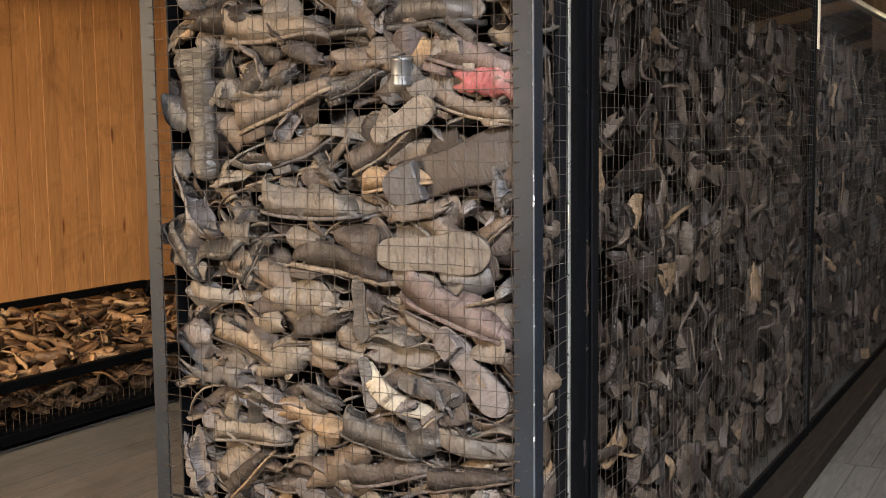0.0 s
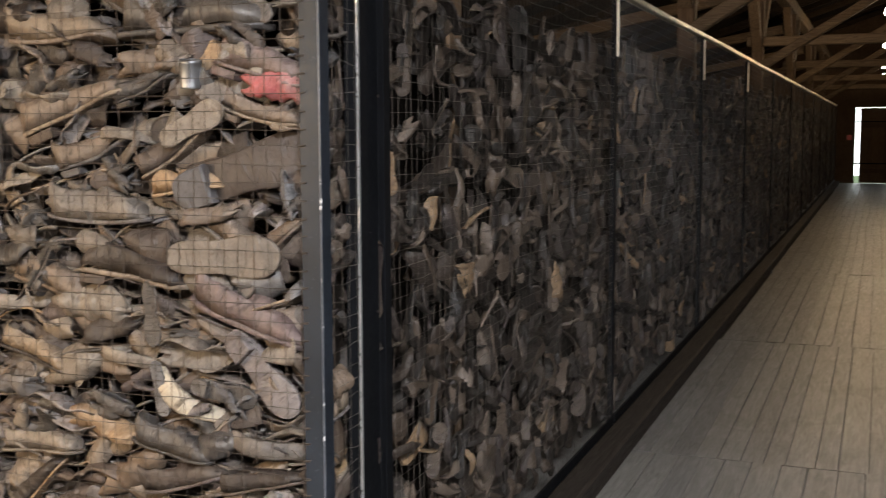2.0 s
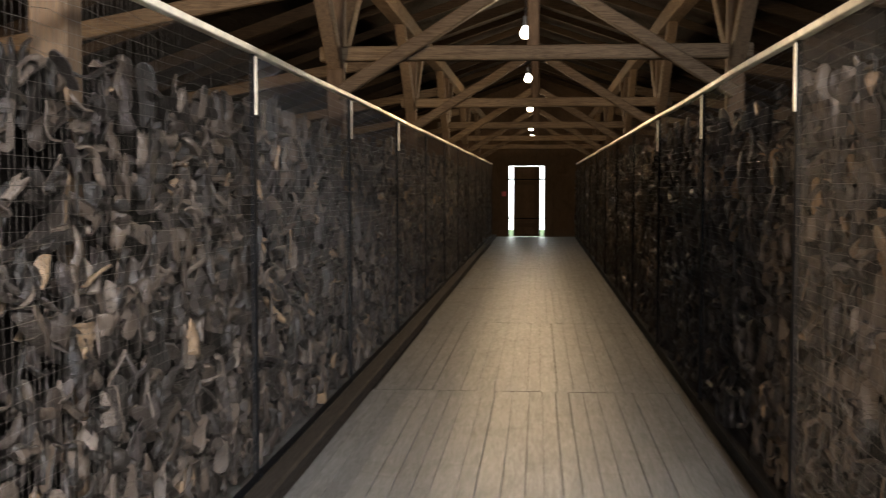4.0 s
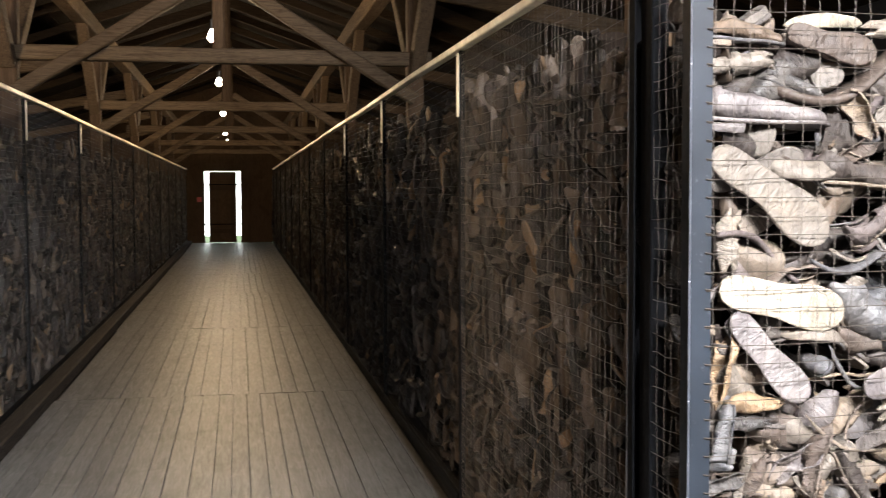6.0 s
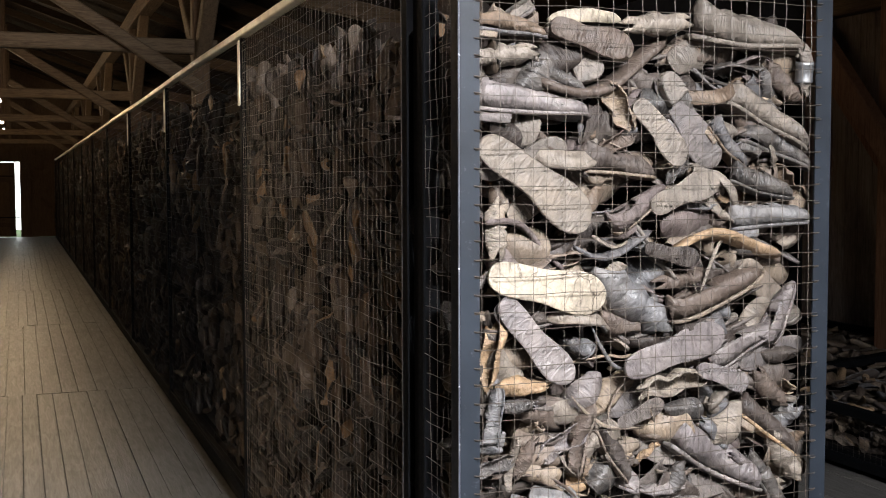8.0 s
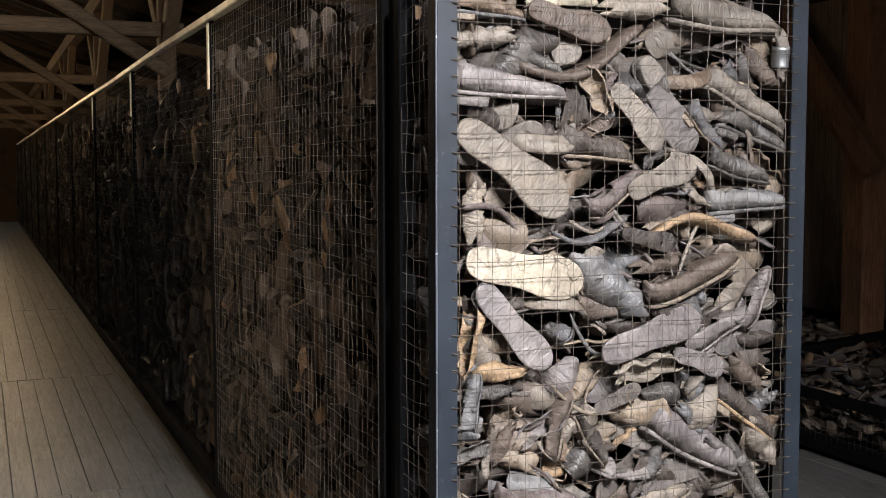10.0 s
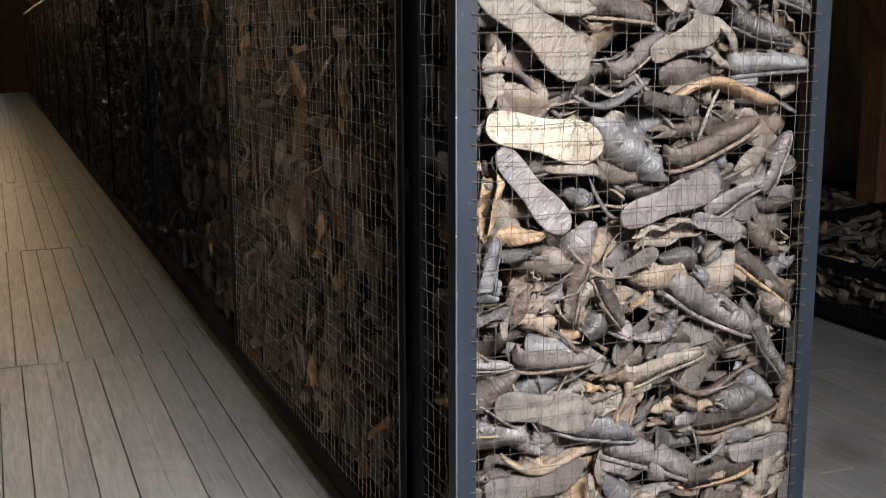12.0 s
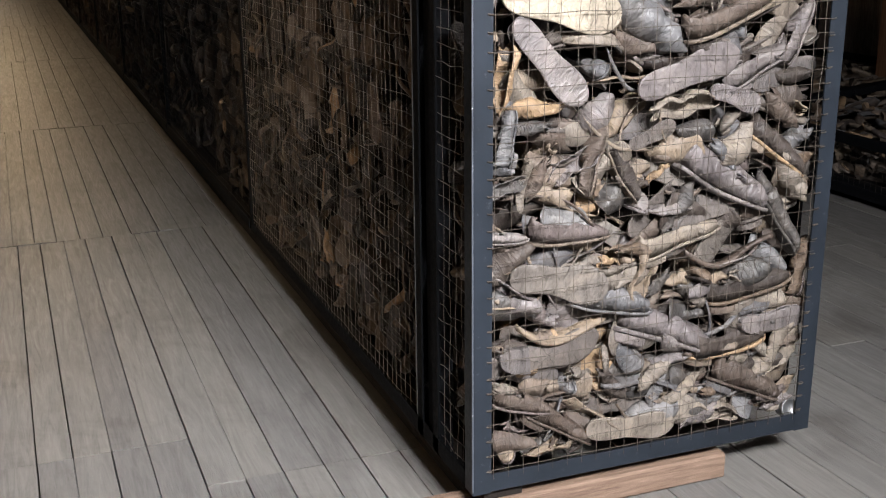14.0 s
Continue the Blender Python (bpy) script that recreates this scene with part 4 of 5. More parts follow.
lay("e", 1.762, 1.194, -38, 0.218, "leather_scrap", "top", "blue", 0.000)
lay("e", 2.009, 1.187, 23, 0.286, "shoe", "side", "taupe", 0.000)
lay("e", 2.116, 1.448, -13, 0.193, "shoe", "side", "dark", 0.000)
lay("e", 2.159, 1.373, 6, 0.244, "shoe", "side", "blue", 0.000)
lay("e", 2.008, 1.315, 9, 0.312, "leather_strap", "side", "taupe", 0.000)
lay("e", 2.026, 1.442, -55, 0.142, "leather_strap", "top", "tan", 0.000)
lay("e", 1.717, 1.327, 1, 0.220, "leather_strap", "side", "taupe", 0.000)
lay("e", 1.858, 1.308, -10, 0.153, "loose_sole", "top", "taupe", 0.000)
lay("e", 1.573, 1.292, 22, 0.152, "leather_scrap", "side", "taupe", 0.000)
lay("e", 2.240, 1.742, -83, 0.109, "leather_scrap", "top", "tan", 0.000)
lay("e", 2.000, 1.695, 13, 0.233, "leather_strap", "top", "taupe", 0.000)
lay("e", 2.179, 1.543, -16, 0.226, "shoe", "side", "dark", 0.010)
lay("e", 1.730, 1.495, -5, 0.205, "shoe", "side", "taupe", 0.008)
lay("e", 2.186, 1.151, 67, 0.167, "shoe", "side", "violet", 0.000)
lay("e", 2.090, 1.073, 26, 0.227, "shoe", "side", "violet", 0.005)
lay("e", 1.645, 1.083, 40, 0.160, "shoe", "toe", "blue", 0.000)
lay("e", 1.406, 1.095, 79, 0.151, "leather_scrap", "top", "taupe", 0.000)
lay("e", 1.482, 1.014, 6, 0.124, "leather_scrap", "side", "taupe", 0.000)
lay("e", 2.110, 0.947, 5, 0.290, "leather_strap", "side", "tan", 0.000)
lay("e", 1.426, 1.370, 79, 0.125, "leather_scrap", "top", "cream", 0.010)
lay("e", 1.571, 1.696, -21, 0.164, "shoe", "side", "dark", 0.012)
lay("e", 1.440, 1.754, 7, 0.149, "leather_scrap", "side", "tan", 0.000)
lay("e", 2.018, 1.548, -45, 0.159, "shoe", "side", "taupe", 0.012)
lay("e", 1.545, 0.600, -16, 0.261, "loose_sole", "sole", "sole", 0.000)
lay("e", 1.780, 0.584, 70, 0.139, "leather_scrap", "top", "taupe", 0.000)
lay("e", 1.534, 0.424, 5, 0.278, "shoe", "top", "sole", 0.000)
lay("e", 1.996, 0.773, -27, 0.308, "shoe", "side", "violet", 0.000)
lay("e", 2.146, 0.853, -33, 0.228, "shoe", "side", "taupe", 0.000)
lay("e", 1.778, 0.932, 19, 0.129, "loose_sole", "sole", "sole", 0.000)
lay("e", 1.637, 0.883, 78, 0.169, "shoe", "side", "taupe", 0.000)
lay("e", 1.754, 0.166, -6, 0.247, "loose_sole", "sole", "tan", 0.000)
lay("e", 2.002, 0.168, -10, 0.161, "leather_scrap", "side", "cream", 0.000)
lay("e", 1.921, 0.263, 27, 0.180, "leather_strap", "top", "cream", 0.000)
lay("e", 1.757, 0.757, -15, 0.176, "shoe", "toe", "violet", 0.000)
lay("e", 1.579, 0.700, -3, 0.221, "shoe", "side", "taupe", 0.000)
lay("e", 1.889, 0.658, 14, 0.244, "shoe", "side", "cream", 0.006)
lay("e", 1.458, 0.841, 80, 0.129, "leather_strap", "top", "cream", 0.000)
lay("e", 1.422, 0.953, 85, 0.139, "shoe", "side", "blue", 0.000)
lay("e", 2.023, 0.620, -2, 0.234, "leather_strap", "side", "taupe", 0.000)
lay("e", 2.171, 0.668, -54, 0.206, "shoe", "side", "dark", 0.000)
lay("e", 2.192, 0.798, -58, 0.147, "leather_scrap", "top", "tan", 0.000)
lay("e", 1.945, 0.548, -12, 0.204, "shoe", "toe", "taupe", 0.000)
lay("e", 2.101, 0.498, 9, 0.262, "shoe", "side", "taupe", 0.000)
lay("e", 1.692, 0.509, -12, 0.240, "shoe", "side", "blue", 0.000)
lay("e", 1.570, 0.476, -11, 0.263, "leather_strap", "side", "taupe", 0.000)
lay("e", 1.857, 0.410, -19, 0.311, "shoe", "side", "violet", 0.000)
lay("e", 1.688, 0.362, -78, 0.125, "leather_strap", "top", "tan", 0.000)
lay("e", 2.196, 0.415, 2, 0.208, "shoe", "top", "violet", 0.000)
lay("e", 1.813, 0.280, -10, 0.218, "leather_scrap", "side", "taupe", 0.000)
lay("e", 1.587, 0.319, 81, 0.145, "shoe", "toe", "blue", 0.000)
lay("e", 1.460, 0.289, -18, 0.172, "shoe", "side", "taupe", 0.000)
lay("e", 1.562, 0.186, -33, 0.221, "shoe", "side", "taupe", 0.000)
lay("e", 1.866, 0.202, 9, 0.190, "leather_scrap", "side", "blue", 0.000)
lay("e", 2.107, 0.231, -22, 0.248, "shoe", "side", "taupe", 0.000)
lay("e", 1.422, 0.169, 33, 0.123, "shoe", "toe", "taupe", 0.000)
lay("e", 1.538, 0.130, 10, 0.133, "leather_scrap", "top", "taupe", 0.000)
lay("e", 2.187, 0.314, 52, 0.163, "leather_scrap", "top", "cream", 0.005)
lay("e", 2.044, 0.352, 2, 0.252, "shoe", "side", "taupe", 0.000)
lay("e", 1.404, 0.714, -5, 0.127, "shoe", "side", "violet", 0.000)
lay("e", 1.655, 0.629, -7, 0.184, "leather_scrap", "side", "tan", 0.000)
lay("e", 1.708, 0.830, -57, 0.163, "shoe", "side", "taupe", 0.010)
lay("e", 1.882, 0.744, 52, 0.136, "leather_scrap", "top", "dark", 0.008)
lay("e", 2.252, 0.554, 82, 0.164, "shoe", "side", "taupe", 0.000)

# the pieces between and behind them
def fill(cage, x0, x1, z0, z1, seed, deep):
    rng = random.Random(seed)
    z = z0
    while z < z1:
        x = x0 + rng.uniform(0, 0.1)
        while x < x1:
            kind = rng.choices(["shoe", "leather_scrap", "loose_sole", "leather_offcut", "leather_strap", "boot_leg"], [6, 4, 3, 5, 0.7, 1])[0]
            lie = rng.choices(["side", "top", "sole", "toe", "heel"], [5, 2, 2, 2, 1.5])[0]
            if kind == "leather_offcut":
                lie = rng.choice(["sole", "sole", "sole", "side"])
            size = SIZE[kind] * rng.uniform(0.65, 0.95)
            lay(cage, x, z + rng.uniform(-0.03, 0.03), rng.choice([0, 180]) + rng.gauss(0, 28), size, kind, lie, None, deep + rng.uniform(0, 0.04), (rng.uniform(-20, 20), rng.uniform(-18, 18)))
            x += size * rng.uniform(0.45, 0.7)
        z += rng.uniform(0.055, 0.075)


def scatter(cage, x0, x1, z0, z1, seed, n, deep=(0.008, 0.045)):
    """Small torn bits, straps and welts caught between the larger pieces."""
    rng = random.Random(seed)
    for _ in range(n):
        kind = rng.choices(["welt_strip", "leather_scrap", "leather_strap", "leather_offcut"], [2.5, 4, 1, 4])[0]
        size = {"welt_strip": rng.uniform(0.12, 0.27), "leather_scrap": rng.uniform(0.06, 0.13), "leather_strap": rng.uniform(0.08, 0.18), "leather_offcut": rng.uniform(0.08, 0.15)}[kind]
        tone = rng.choices([None, "tan", "dark", "blue", "cream", "violet"], [7, 3, 3, 2, 2, 2])[0]
        lay(cage, rng.uniform(x0, x1), rng.uniform(z0, z1), rng.choice([0, 180]) + rng.gauss(0, 35), size, kind, "sole" if kind == "leather_offcut" else rng.choice(["side", "top", "side"]), tone, rng.uniform(*deep), (rng.uniform(-25, 25), rng.uniform(-25, 25)))


scatter("w", LX2 + 0.06, LX - 0.06, 0.2, 1.98, 71, 130)
scatter("e", RX + 0.06, RX2 - 0.06, 0.18, 1.8, 72, 130)
scatter("e", RX + 0.06, RX2 - 0.06, 0.14, 1.0, 73, 85, (0.0, 0.02))
scatter("w", LX2 + 0.06, LX - 0.06, 0.55, 1.8, 74, 60, (0.0, 0.02))
fill("w", LX2 + 0.08, LX, 0.2, 2.02, 11, 0.022)
fill("e", RX + 0.08, RX2, 0.17, 1.8, 23, 0.022)
lay("e", 1.67, 1.862, 12, 0.2, "leather_strap", "top", "white", 0.05)


# tins among the shoes
def tin(cage, x, z, tilt, r, h):
    seg, y = 16, (LY if cage == "w" else RY) + 0.012 + r
    rings = [(r * 0.97, 0), (r, 0.002), (r, 0.006), (r * 0.96, 0.008), (r * 0.96, h - 0.01), (r, h - 0.008), (r, h), (r * 0.9, h), (r * 0.88, h - 0.006)]
    v = [(q * math.cos(2 * math.pi * n / seg), q * math.sin(2 * math.pi * n / seg), k) for q, k in rings for n in range(seg)]
    f = [(k * seg + n, k * seg + (n + 1) % seg, (k + 1) * seg + (n + 1) % seg, (k + 1) * seg + n) for k in range(len(rings) - 1) for n in range(seg)]
    f += [tuple(range(seg - 1, -1, -1)), tuple(range((len(rings) - 1) * seg, len(rings) * seg))]
    o = part("polish_tin", mesh_of("polish_tin", v, f, M_TIN, True))
    o.matrix_world = pose(x, y, z, tilt[0], tilt[1], 0)
    return tagged(o, "small shiny dented tin among the shoes", "tin", "tins in the heaps")


tin("w", -1.379, 1.600, (8, 6), 0.026, 0.065)
tin("e", 2.234, 0.156, (75, 10), 0.026, 0.030)
tin("e", 2.237, 1.715, (10, -5), 0.022, 0.050)

# ---- the mass of shoes along the aisle and behind the end faces ----
LOW, LOWEST = [], []
for k in range(8):
    rng = np.random.RandomState(k + 300)
    c, tw, sd, flat = rng.uniform(-0.004, 0.025), rng.uniform(-0.5, 0.5), rng.uniform(-0.012, 0.012), rng.uniform(0.35, 0.9)
    for store, detail in ((LOW, 1 if k < 3 else 0), (LOWEST, 0)):
        a, b = shoe_upper(k + 60, flat=flat, detail=detail), shoe_sole(k + 60, detail=detail)
        v = np.concatenate([bend(a[0], 0.28, c, tw, sd), bend(b[0], 0.28, c, tw, sd)]) * np.array([1, 1, 0.8])
        store.append((v, list(a[1]) + [tuple(i + len(a[0]) for i in q) for q in b[1]]))
for store, detail in ((LOW, 1), (LOWEST, 0)):
    store += [leather_lump(k + 50, detail) for k in range(4)]
    for k in (77, 78, 79):
        a = shoe_sole(k, detail=detail)
        store.append((bend(a[0], 0.28, 0.012 * (k - 77), 0.3 * (k - 78), 0.01), a[1]))
    store += [leather_strip(k, detail) for k in (5, 6, 7, 8)] + [leather_offcut(k, detail) for k in (3, 4)]
    store.append(boot_shaft(9, detail))


def heap(name, places, mat, limit, label, rng, standing=False, shapes=LOW):
    """Many pieces in one mesh: places are centres, limit(verts) keeps them behind the wire.
    standing: the pieces lie flat against an upright wire, else they lie on a heap."""
    vs, fs, o = [], [], 0
    for p in places:
        v, f = shapes[rng.randrange(len(shapes))]
        roll = rng.choice([0, 90, 180, 270]) * math.pi / 180 + rng.gauss(0, 0.35)
        if standing:
            r = pressed(rng, roll)
        else:
            r = Euler((roll, radians(rng.gauss(0, 14)), rng.uniform(0, 6.28))).to_matrix()
        w = v * rng.uniform(0.5, 0.85) @ np.array(r).T + np.array(p)
        vs.append(limit(w))
        fs += [tuple(i + o for i in q) for q in f]
        o += len(v)
    vs = np.concatenate(vs)
    ob = part(name, mesh_of(name, vs.tolist(), fs, mat, True))
    return tagged(ob, label, "shoes", kind="stuff")


def pressed(rng, roll):
    """The turn of a piece pressed against the aisle's wire: its length lies in the wire's plane at any slant."""
    return (Matrix.Rotation(rng.gauss(0, 0.22), 3, "Z") @ Matrix.Rotation(rng.uniform(-1.9, 1.9), 3, "X")
            @ Matrix.Rotation(math.pi / 2 * rng.choice((-1, 1)), 3, "Z") @ Matrix.Rotation(roll, 3, "X"))


def aisle_side(side):
    return (LX, -1, LY + 0.02) if side == "w" else (RX, 1, RY + 0.02)


def aisle_heap(side, y0, y1, z1, density, seed, near, shapes):
    """Shoes behind the aisle side of a cage from y0 to y1, so many a square metre, from near on inwards."""
    rng = random.Random(seed)
    x, s, front = aisle_side(side)
    places = []
    for _ in range(int(density * (y1 - y0) * (z1 - 0.15))):
        y = rng.uniform(y0, y1)
        top = z1 + 0.1 * noise.noise(Vector((y * 0.8, seed, 0)))
        places.append((x + s * (near + 0.03 + rng.uniform(0, 0.07)), y, rng.uniform(0.15, top)))

    def limit(w):
        q = (w[:, 0] - x) * s
        w[:, 0] += s * max(0.0, near + 0.012 - q.min())
        w[:, 1] = np.maximum(w[:, 1], front)
        w[:, 2] = np.maximum(w[:, 2], ZB + 0.02)
        return w
    return heap("shoe_heap", places, M_HEAP_SHADED, limit, "dense mass of shoes behind wire, darkened for aisle shade", rng, True, shapes)


def aisle_pieces(side, y0, y1, z1, count, seed):
    """Single pieces pressed against the aisle's wire where the cage begins."""
    rng = random.Random(seed)
    x, s, front = aisle_side(side)
    for _ in range(count):
        kind = rng.choices(["shoe", "leather_scrap", "loose_sole", "leather_strap", "leather_offcut", "boot_leg"], [5, 3, 2, 5, 2, 1])[0]
        bits = rng.choice(AISLE_KINDS[kind])
        m = pressed(rng, rng.choice([0, 90, 180, 270]) * math.pi / 180 + rng.gauss(0, 0.35)).to_4x4()
        m = m @ Matrix.Scale(rng.uniform(0.42, 0.78), 4)
        pts = [m @ v.co for _, me in bits for v in me.vertices]
        near = min(p.x * s for p in pts)
        y = max(rng.uniform(y0, y1), front - min(p.y for p in pts))
        z = max(rng.uniform(0.16, z1), ZB + 0.03 - min(p.z for p in pts))
        m = Matrix.Translation((x + s * (0.012 - near + rng.uniform(0, 0.02 if side == "w" else 0.05)), y, z)) @ m
        if len(bits) == 1:
            top = part(*bits[0])
        else:
            top = empty(kind)
            for name, me in bits:
                part(name, me, top)
        top.matrix_world = m
        tagged(top, f"blackened {WORDS[kind]} pressed against the aisle wire, shade in its colour", CATEGORY[kind], "pieces along the aisle")


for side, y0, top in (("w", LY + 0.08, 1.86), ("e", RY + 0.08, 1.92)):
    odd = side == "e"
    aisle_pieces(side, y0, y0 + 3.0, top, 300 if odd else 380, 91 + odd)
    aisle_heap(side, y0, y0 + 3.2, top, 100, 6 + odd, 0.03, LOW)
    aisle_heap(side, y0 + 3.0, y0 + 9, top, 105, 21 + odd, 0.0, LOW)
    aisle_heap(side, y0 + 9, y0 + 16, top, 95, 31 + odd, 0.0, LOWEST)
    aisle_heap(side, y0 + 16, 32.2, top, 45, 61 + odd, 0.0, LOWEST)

def end_heap(side, seed):
    """The next layer of shoes behind those at a cage's end."""
    rng = random.Random(seed)
    x0, x1, y, z1 = (LX2, LX, LY, 1.98) if side == "w" else (RX, RX2, RY, 1.76)
    places = [(rng.uniform(x0 + 0.16, x1 - 0.1), y + rng.uniform(0.2, 0.28), rng.uniform(0.2, z1)) for _ in range(150)]

    def limit(w):
        w[:, 0] = w[:, 0].clip(x0 + 0.03, x1 - 0.03)
        w[:, 1] += max(0.0, y + 0.1 - w[:, 1].min())
        return w
    heap("shoe_heap", places, M_HEAP_E, limit, "dusty grey-brown shoes packed behind the cage's end", rng)


end_heap("w", 81)
end_heap("e", 82)

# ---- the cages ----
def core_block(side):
    """A rugged block inside the heap, near-black to put shade into the gaps."""
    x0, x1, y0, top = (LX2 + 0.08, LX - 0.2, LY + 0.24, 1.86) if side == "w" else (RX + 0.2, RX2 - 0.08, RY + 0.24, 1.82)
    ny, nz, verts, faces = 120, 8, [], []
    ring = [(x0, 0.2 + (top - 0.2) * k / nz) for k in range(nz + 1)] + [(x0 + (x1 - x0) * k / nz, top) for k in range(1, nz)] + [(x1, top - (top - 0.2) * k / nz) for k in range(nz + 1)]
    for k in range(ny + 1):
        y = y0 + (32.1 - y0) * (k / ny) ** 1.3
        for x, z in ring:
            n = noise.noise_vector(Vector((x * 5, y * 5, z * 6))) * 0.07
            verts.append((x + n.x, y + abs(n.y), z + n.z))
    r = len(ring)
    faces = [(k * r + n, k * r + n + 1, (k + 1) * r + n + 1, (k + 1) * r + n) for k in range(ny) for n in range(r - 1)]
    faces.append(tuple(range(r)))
    tagged(part("heap_inside", mesh_of("heap_inside", verts, faces, M_GAP_SHADE, True)), "near-black block for the shade between the packed shoes", "shoes", kind="stuff")


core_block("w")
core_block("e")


def wire(p, q, rng, cuts, wob, r=0.00082, sides=4):
    p, q = Vector(p), Vector(q)
    pts = [p.lerp(q, k / cuts) + (Vector([rng.gauss(0, wob) for _ in range(3)]) if 0 < k < cuts else Vector()) for k in range(cuts + 1)]
    return tube(pts, r, sides)


def cage(side):
    rng = random.Random(7 if side == "w" else 8)
    if side == "w":
        xa, xb, yf, top, s, first, step, dbl = LX, LX2, LY, LTOP, -1, 5.124, 2.68, (2.435, 2.53)
    else:
        xa, xb, yf, top, s, first, step, dbl = RX, RX2, RY, RTOP, 1, 4.56, 2.57, (2.325, 2.40)
    c = empty("shoe_cage", ((xa + xb) / 2, yf, 0))
    tagged(c, "long tall steel-framed wire cage packed with old shoes", "cage", "cages along the aisle")

    def put(name, geo, mat, label=""):
        v, f = geo
        o = Vector(c.location)
        return part(name, mesh_of(name, [Vector(p) - o for p in v], f, mat), c, label)
    W = 0.048
    # end frame of angle bars, legs on the end face and on the sides
    put("corner_post", angle_bar((xa, yf, ZB), (xa, yf, top), (s, 0, 0), (0, 1, 0), W), M_PAINT, "blue-black painted angle bar")
    put("corner_post", angle_bar((xb, yf, ZB), (xb, yf, top), (-s, 0, 0), (0, 1, 0), W), M_PAINT, "blue-black painted angle bar")
    put("bottom_rail", angle_bar((xa + s * W, yf + 0.001, ZB), (xb - s * W, yf + 0.001, ZB), (0, 0, 1), (0, 1, 0), W), M_PAINT, "blue-black painted angle bar")
    put("top_rail", angle_bar((xa + s * W, yf + 0.001, top), (xb - s * W, yf + 0.001, top), (0, 0, -1), (0, 1, 0), W), M_PAINT)
    # strip added along the corner for its glint
    put("glint_strip", bar((xa - s * 0.0008, yf - 0.0008, ZB + 0.01), (xa - s * 0.0008, yf - 0.0008, top), 0.004, 0.004, 0.0012), M_WORN_GLINT, "bright strip for the glint on the worn edge")
    # aisle side
    posts = []
    y = first
    while y < 32.3:
        posts.append(y)
        y += step
    ends = [(yf + 0.006, dbl[0])] + list(zip([dbl[1]] + posts, posts))
    put("post", angle_bar((xa, dbl[0] - 0.04, ZB), (xa, dbl[0] - 0.04, top), (0, 1, 0), (s, 0, 0), 0.04), M_BLACK, "black painted angle bar")
    put("post", angle_bar((xa, dbl[1] + 0.04, ZB), (xa, dbl[1] + 0.04, top), (0, -1, 0), (s, 0, 0), 0.04), M_BLACK, "black painted angle bar")
    # black bar added between the double posts to stand for the gap's shade
    put("gap_shade_strip", bar((xa + s * 0.02, sum(dbl) / 2, ZB), (xa + s * 0.02, sum(dbl) / 2, top - 0.02), 0.008, dbl[1] - dbl[0] - 0.004, 0.001, up=(0, 1, 0)), M_BLACK)
    if side == "e":
        put("glint_strip", bar((xa + s * 0.001, dbl[1] + 0.041, ZB + 0.05), (xa + s * 0.001, dbl[1] + 0.041, top - 0.05), 0.003, 0.007, 0.001, up=(0, 1, 0)), M_WORN_GLINT, "bright strip for the glint on the worn edge")
    else:
        put("edge_strip", bar((xa + s * 0.002, dbl[0] - 0.046, ZB + 0.1), (xa + s * 0.002, dbl[0] - 0.046, top - 0.05), 0.004, 0.011, 0.001, up=(0, 1, 0)), M_EDGE, "thin bright metal strip")
    for y in posts:
        put("post", bar((xa + s * 0.012, y, ZB), (xa + s * 0.012, y, top - 0.02), 0.022, 0.042, 0.003), M_BLACK, "black painted flat post")
    # cream strips added where the post heads catch light
    for y in posts[:3]:
        put("post_head_light", bar((xa - s * 0.004, y, top - 0.30), (xa - s * 0.004, y, top - 0.03), 0.006, 0.036, 0.002), M_RAIL, "cream strip for the light on the post head")
    yprev = yf
    for k, y in enumerate(posts):
        a, b = yprev, y
        sag = rng.uniform(-0.006, 0.006)
        mid = (xa + s * 0.015, (a + b) / 2, top + sag)
        v1 = bar((xa + s * 0.015, a, top), mid, 0.042, 0.03, 0.004)
        v2 = bar(mid, (xa + s * 0.015, b, top), 0.042, 0.03, 0.004)
        put("top_bar", joined([v1, v2]), M_RAIL, "steel top bar coloured cream for its highlight")
        put("foot_bar", angle_bar((xa, a + 0.05, ZB), (xa, b, ZB), (0, 0, 1), (s, 0, 0), 0.045), M_BLACK, "black painted angle bar")
        yprev = y
    put("back_panel", bar((xb - s * 0.004, yf + 0.1, (ZB + top) / 2), (xb - s * 0.004, 32.2, (ZB + top) / 2), 0.006, top - ZB - 0.1, 0.001), M_BLACK)
    # sill under the aisle side
    xs = -0.975 if side == "w" else 1.405
    put("sill", bar((xs, yf + 0.02, 0.05), (xs, 32.3, 0.05), 0.12 if side == "w" else 0.1, 0.098, 0.01, cuts=20, wob=0.002), M_KERB, "dark timber sill")
    # wires of the end face
    yw = yf - 0.0012
    n = int(abs(xb - xa) / CELL)
    for k in range(1, n):
        x = xa + s * (k + 0.35) * CELL
        if abs(x - xa) < 0.05 or abs(x - xb) < 0.05:
            continue
        put("wire", wire((x, yw, ZB + 0.035), (x + rng.gauss(0, 0.004), yw, top - 0.04), rng, 22, 0.0016, 0.0009), M_WIRE)
    z = ZB + 0.06
    while z < top - 0.05:
        put("wire", wire((xa + s * 0.036, yw, z), (xb - s * 0.036, yw, z + rng.gauss(0, 0.004)), rng, 12, 0.0016, 0.0009), M_WIRE)
        z += CELL
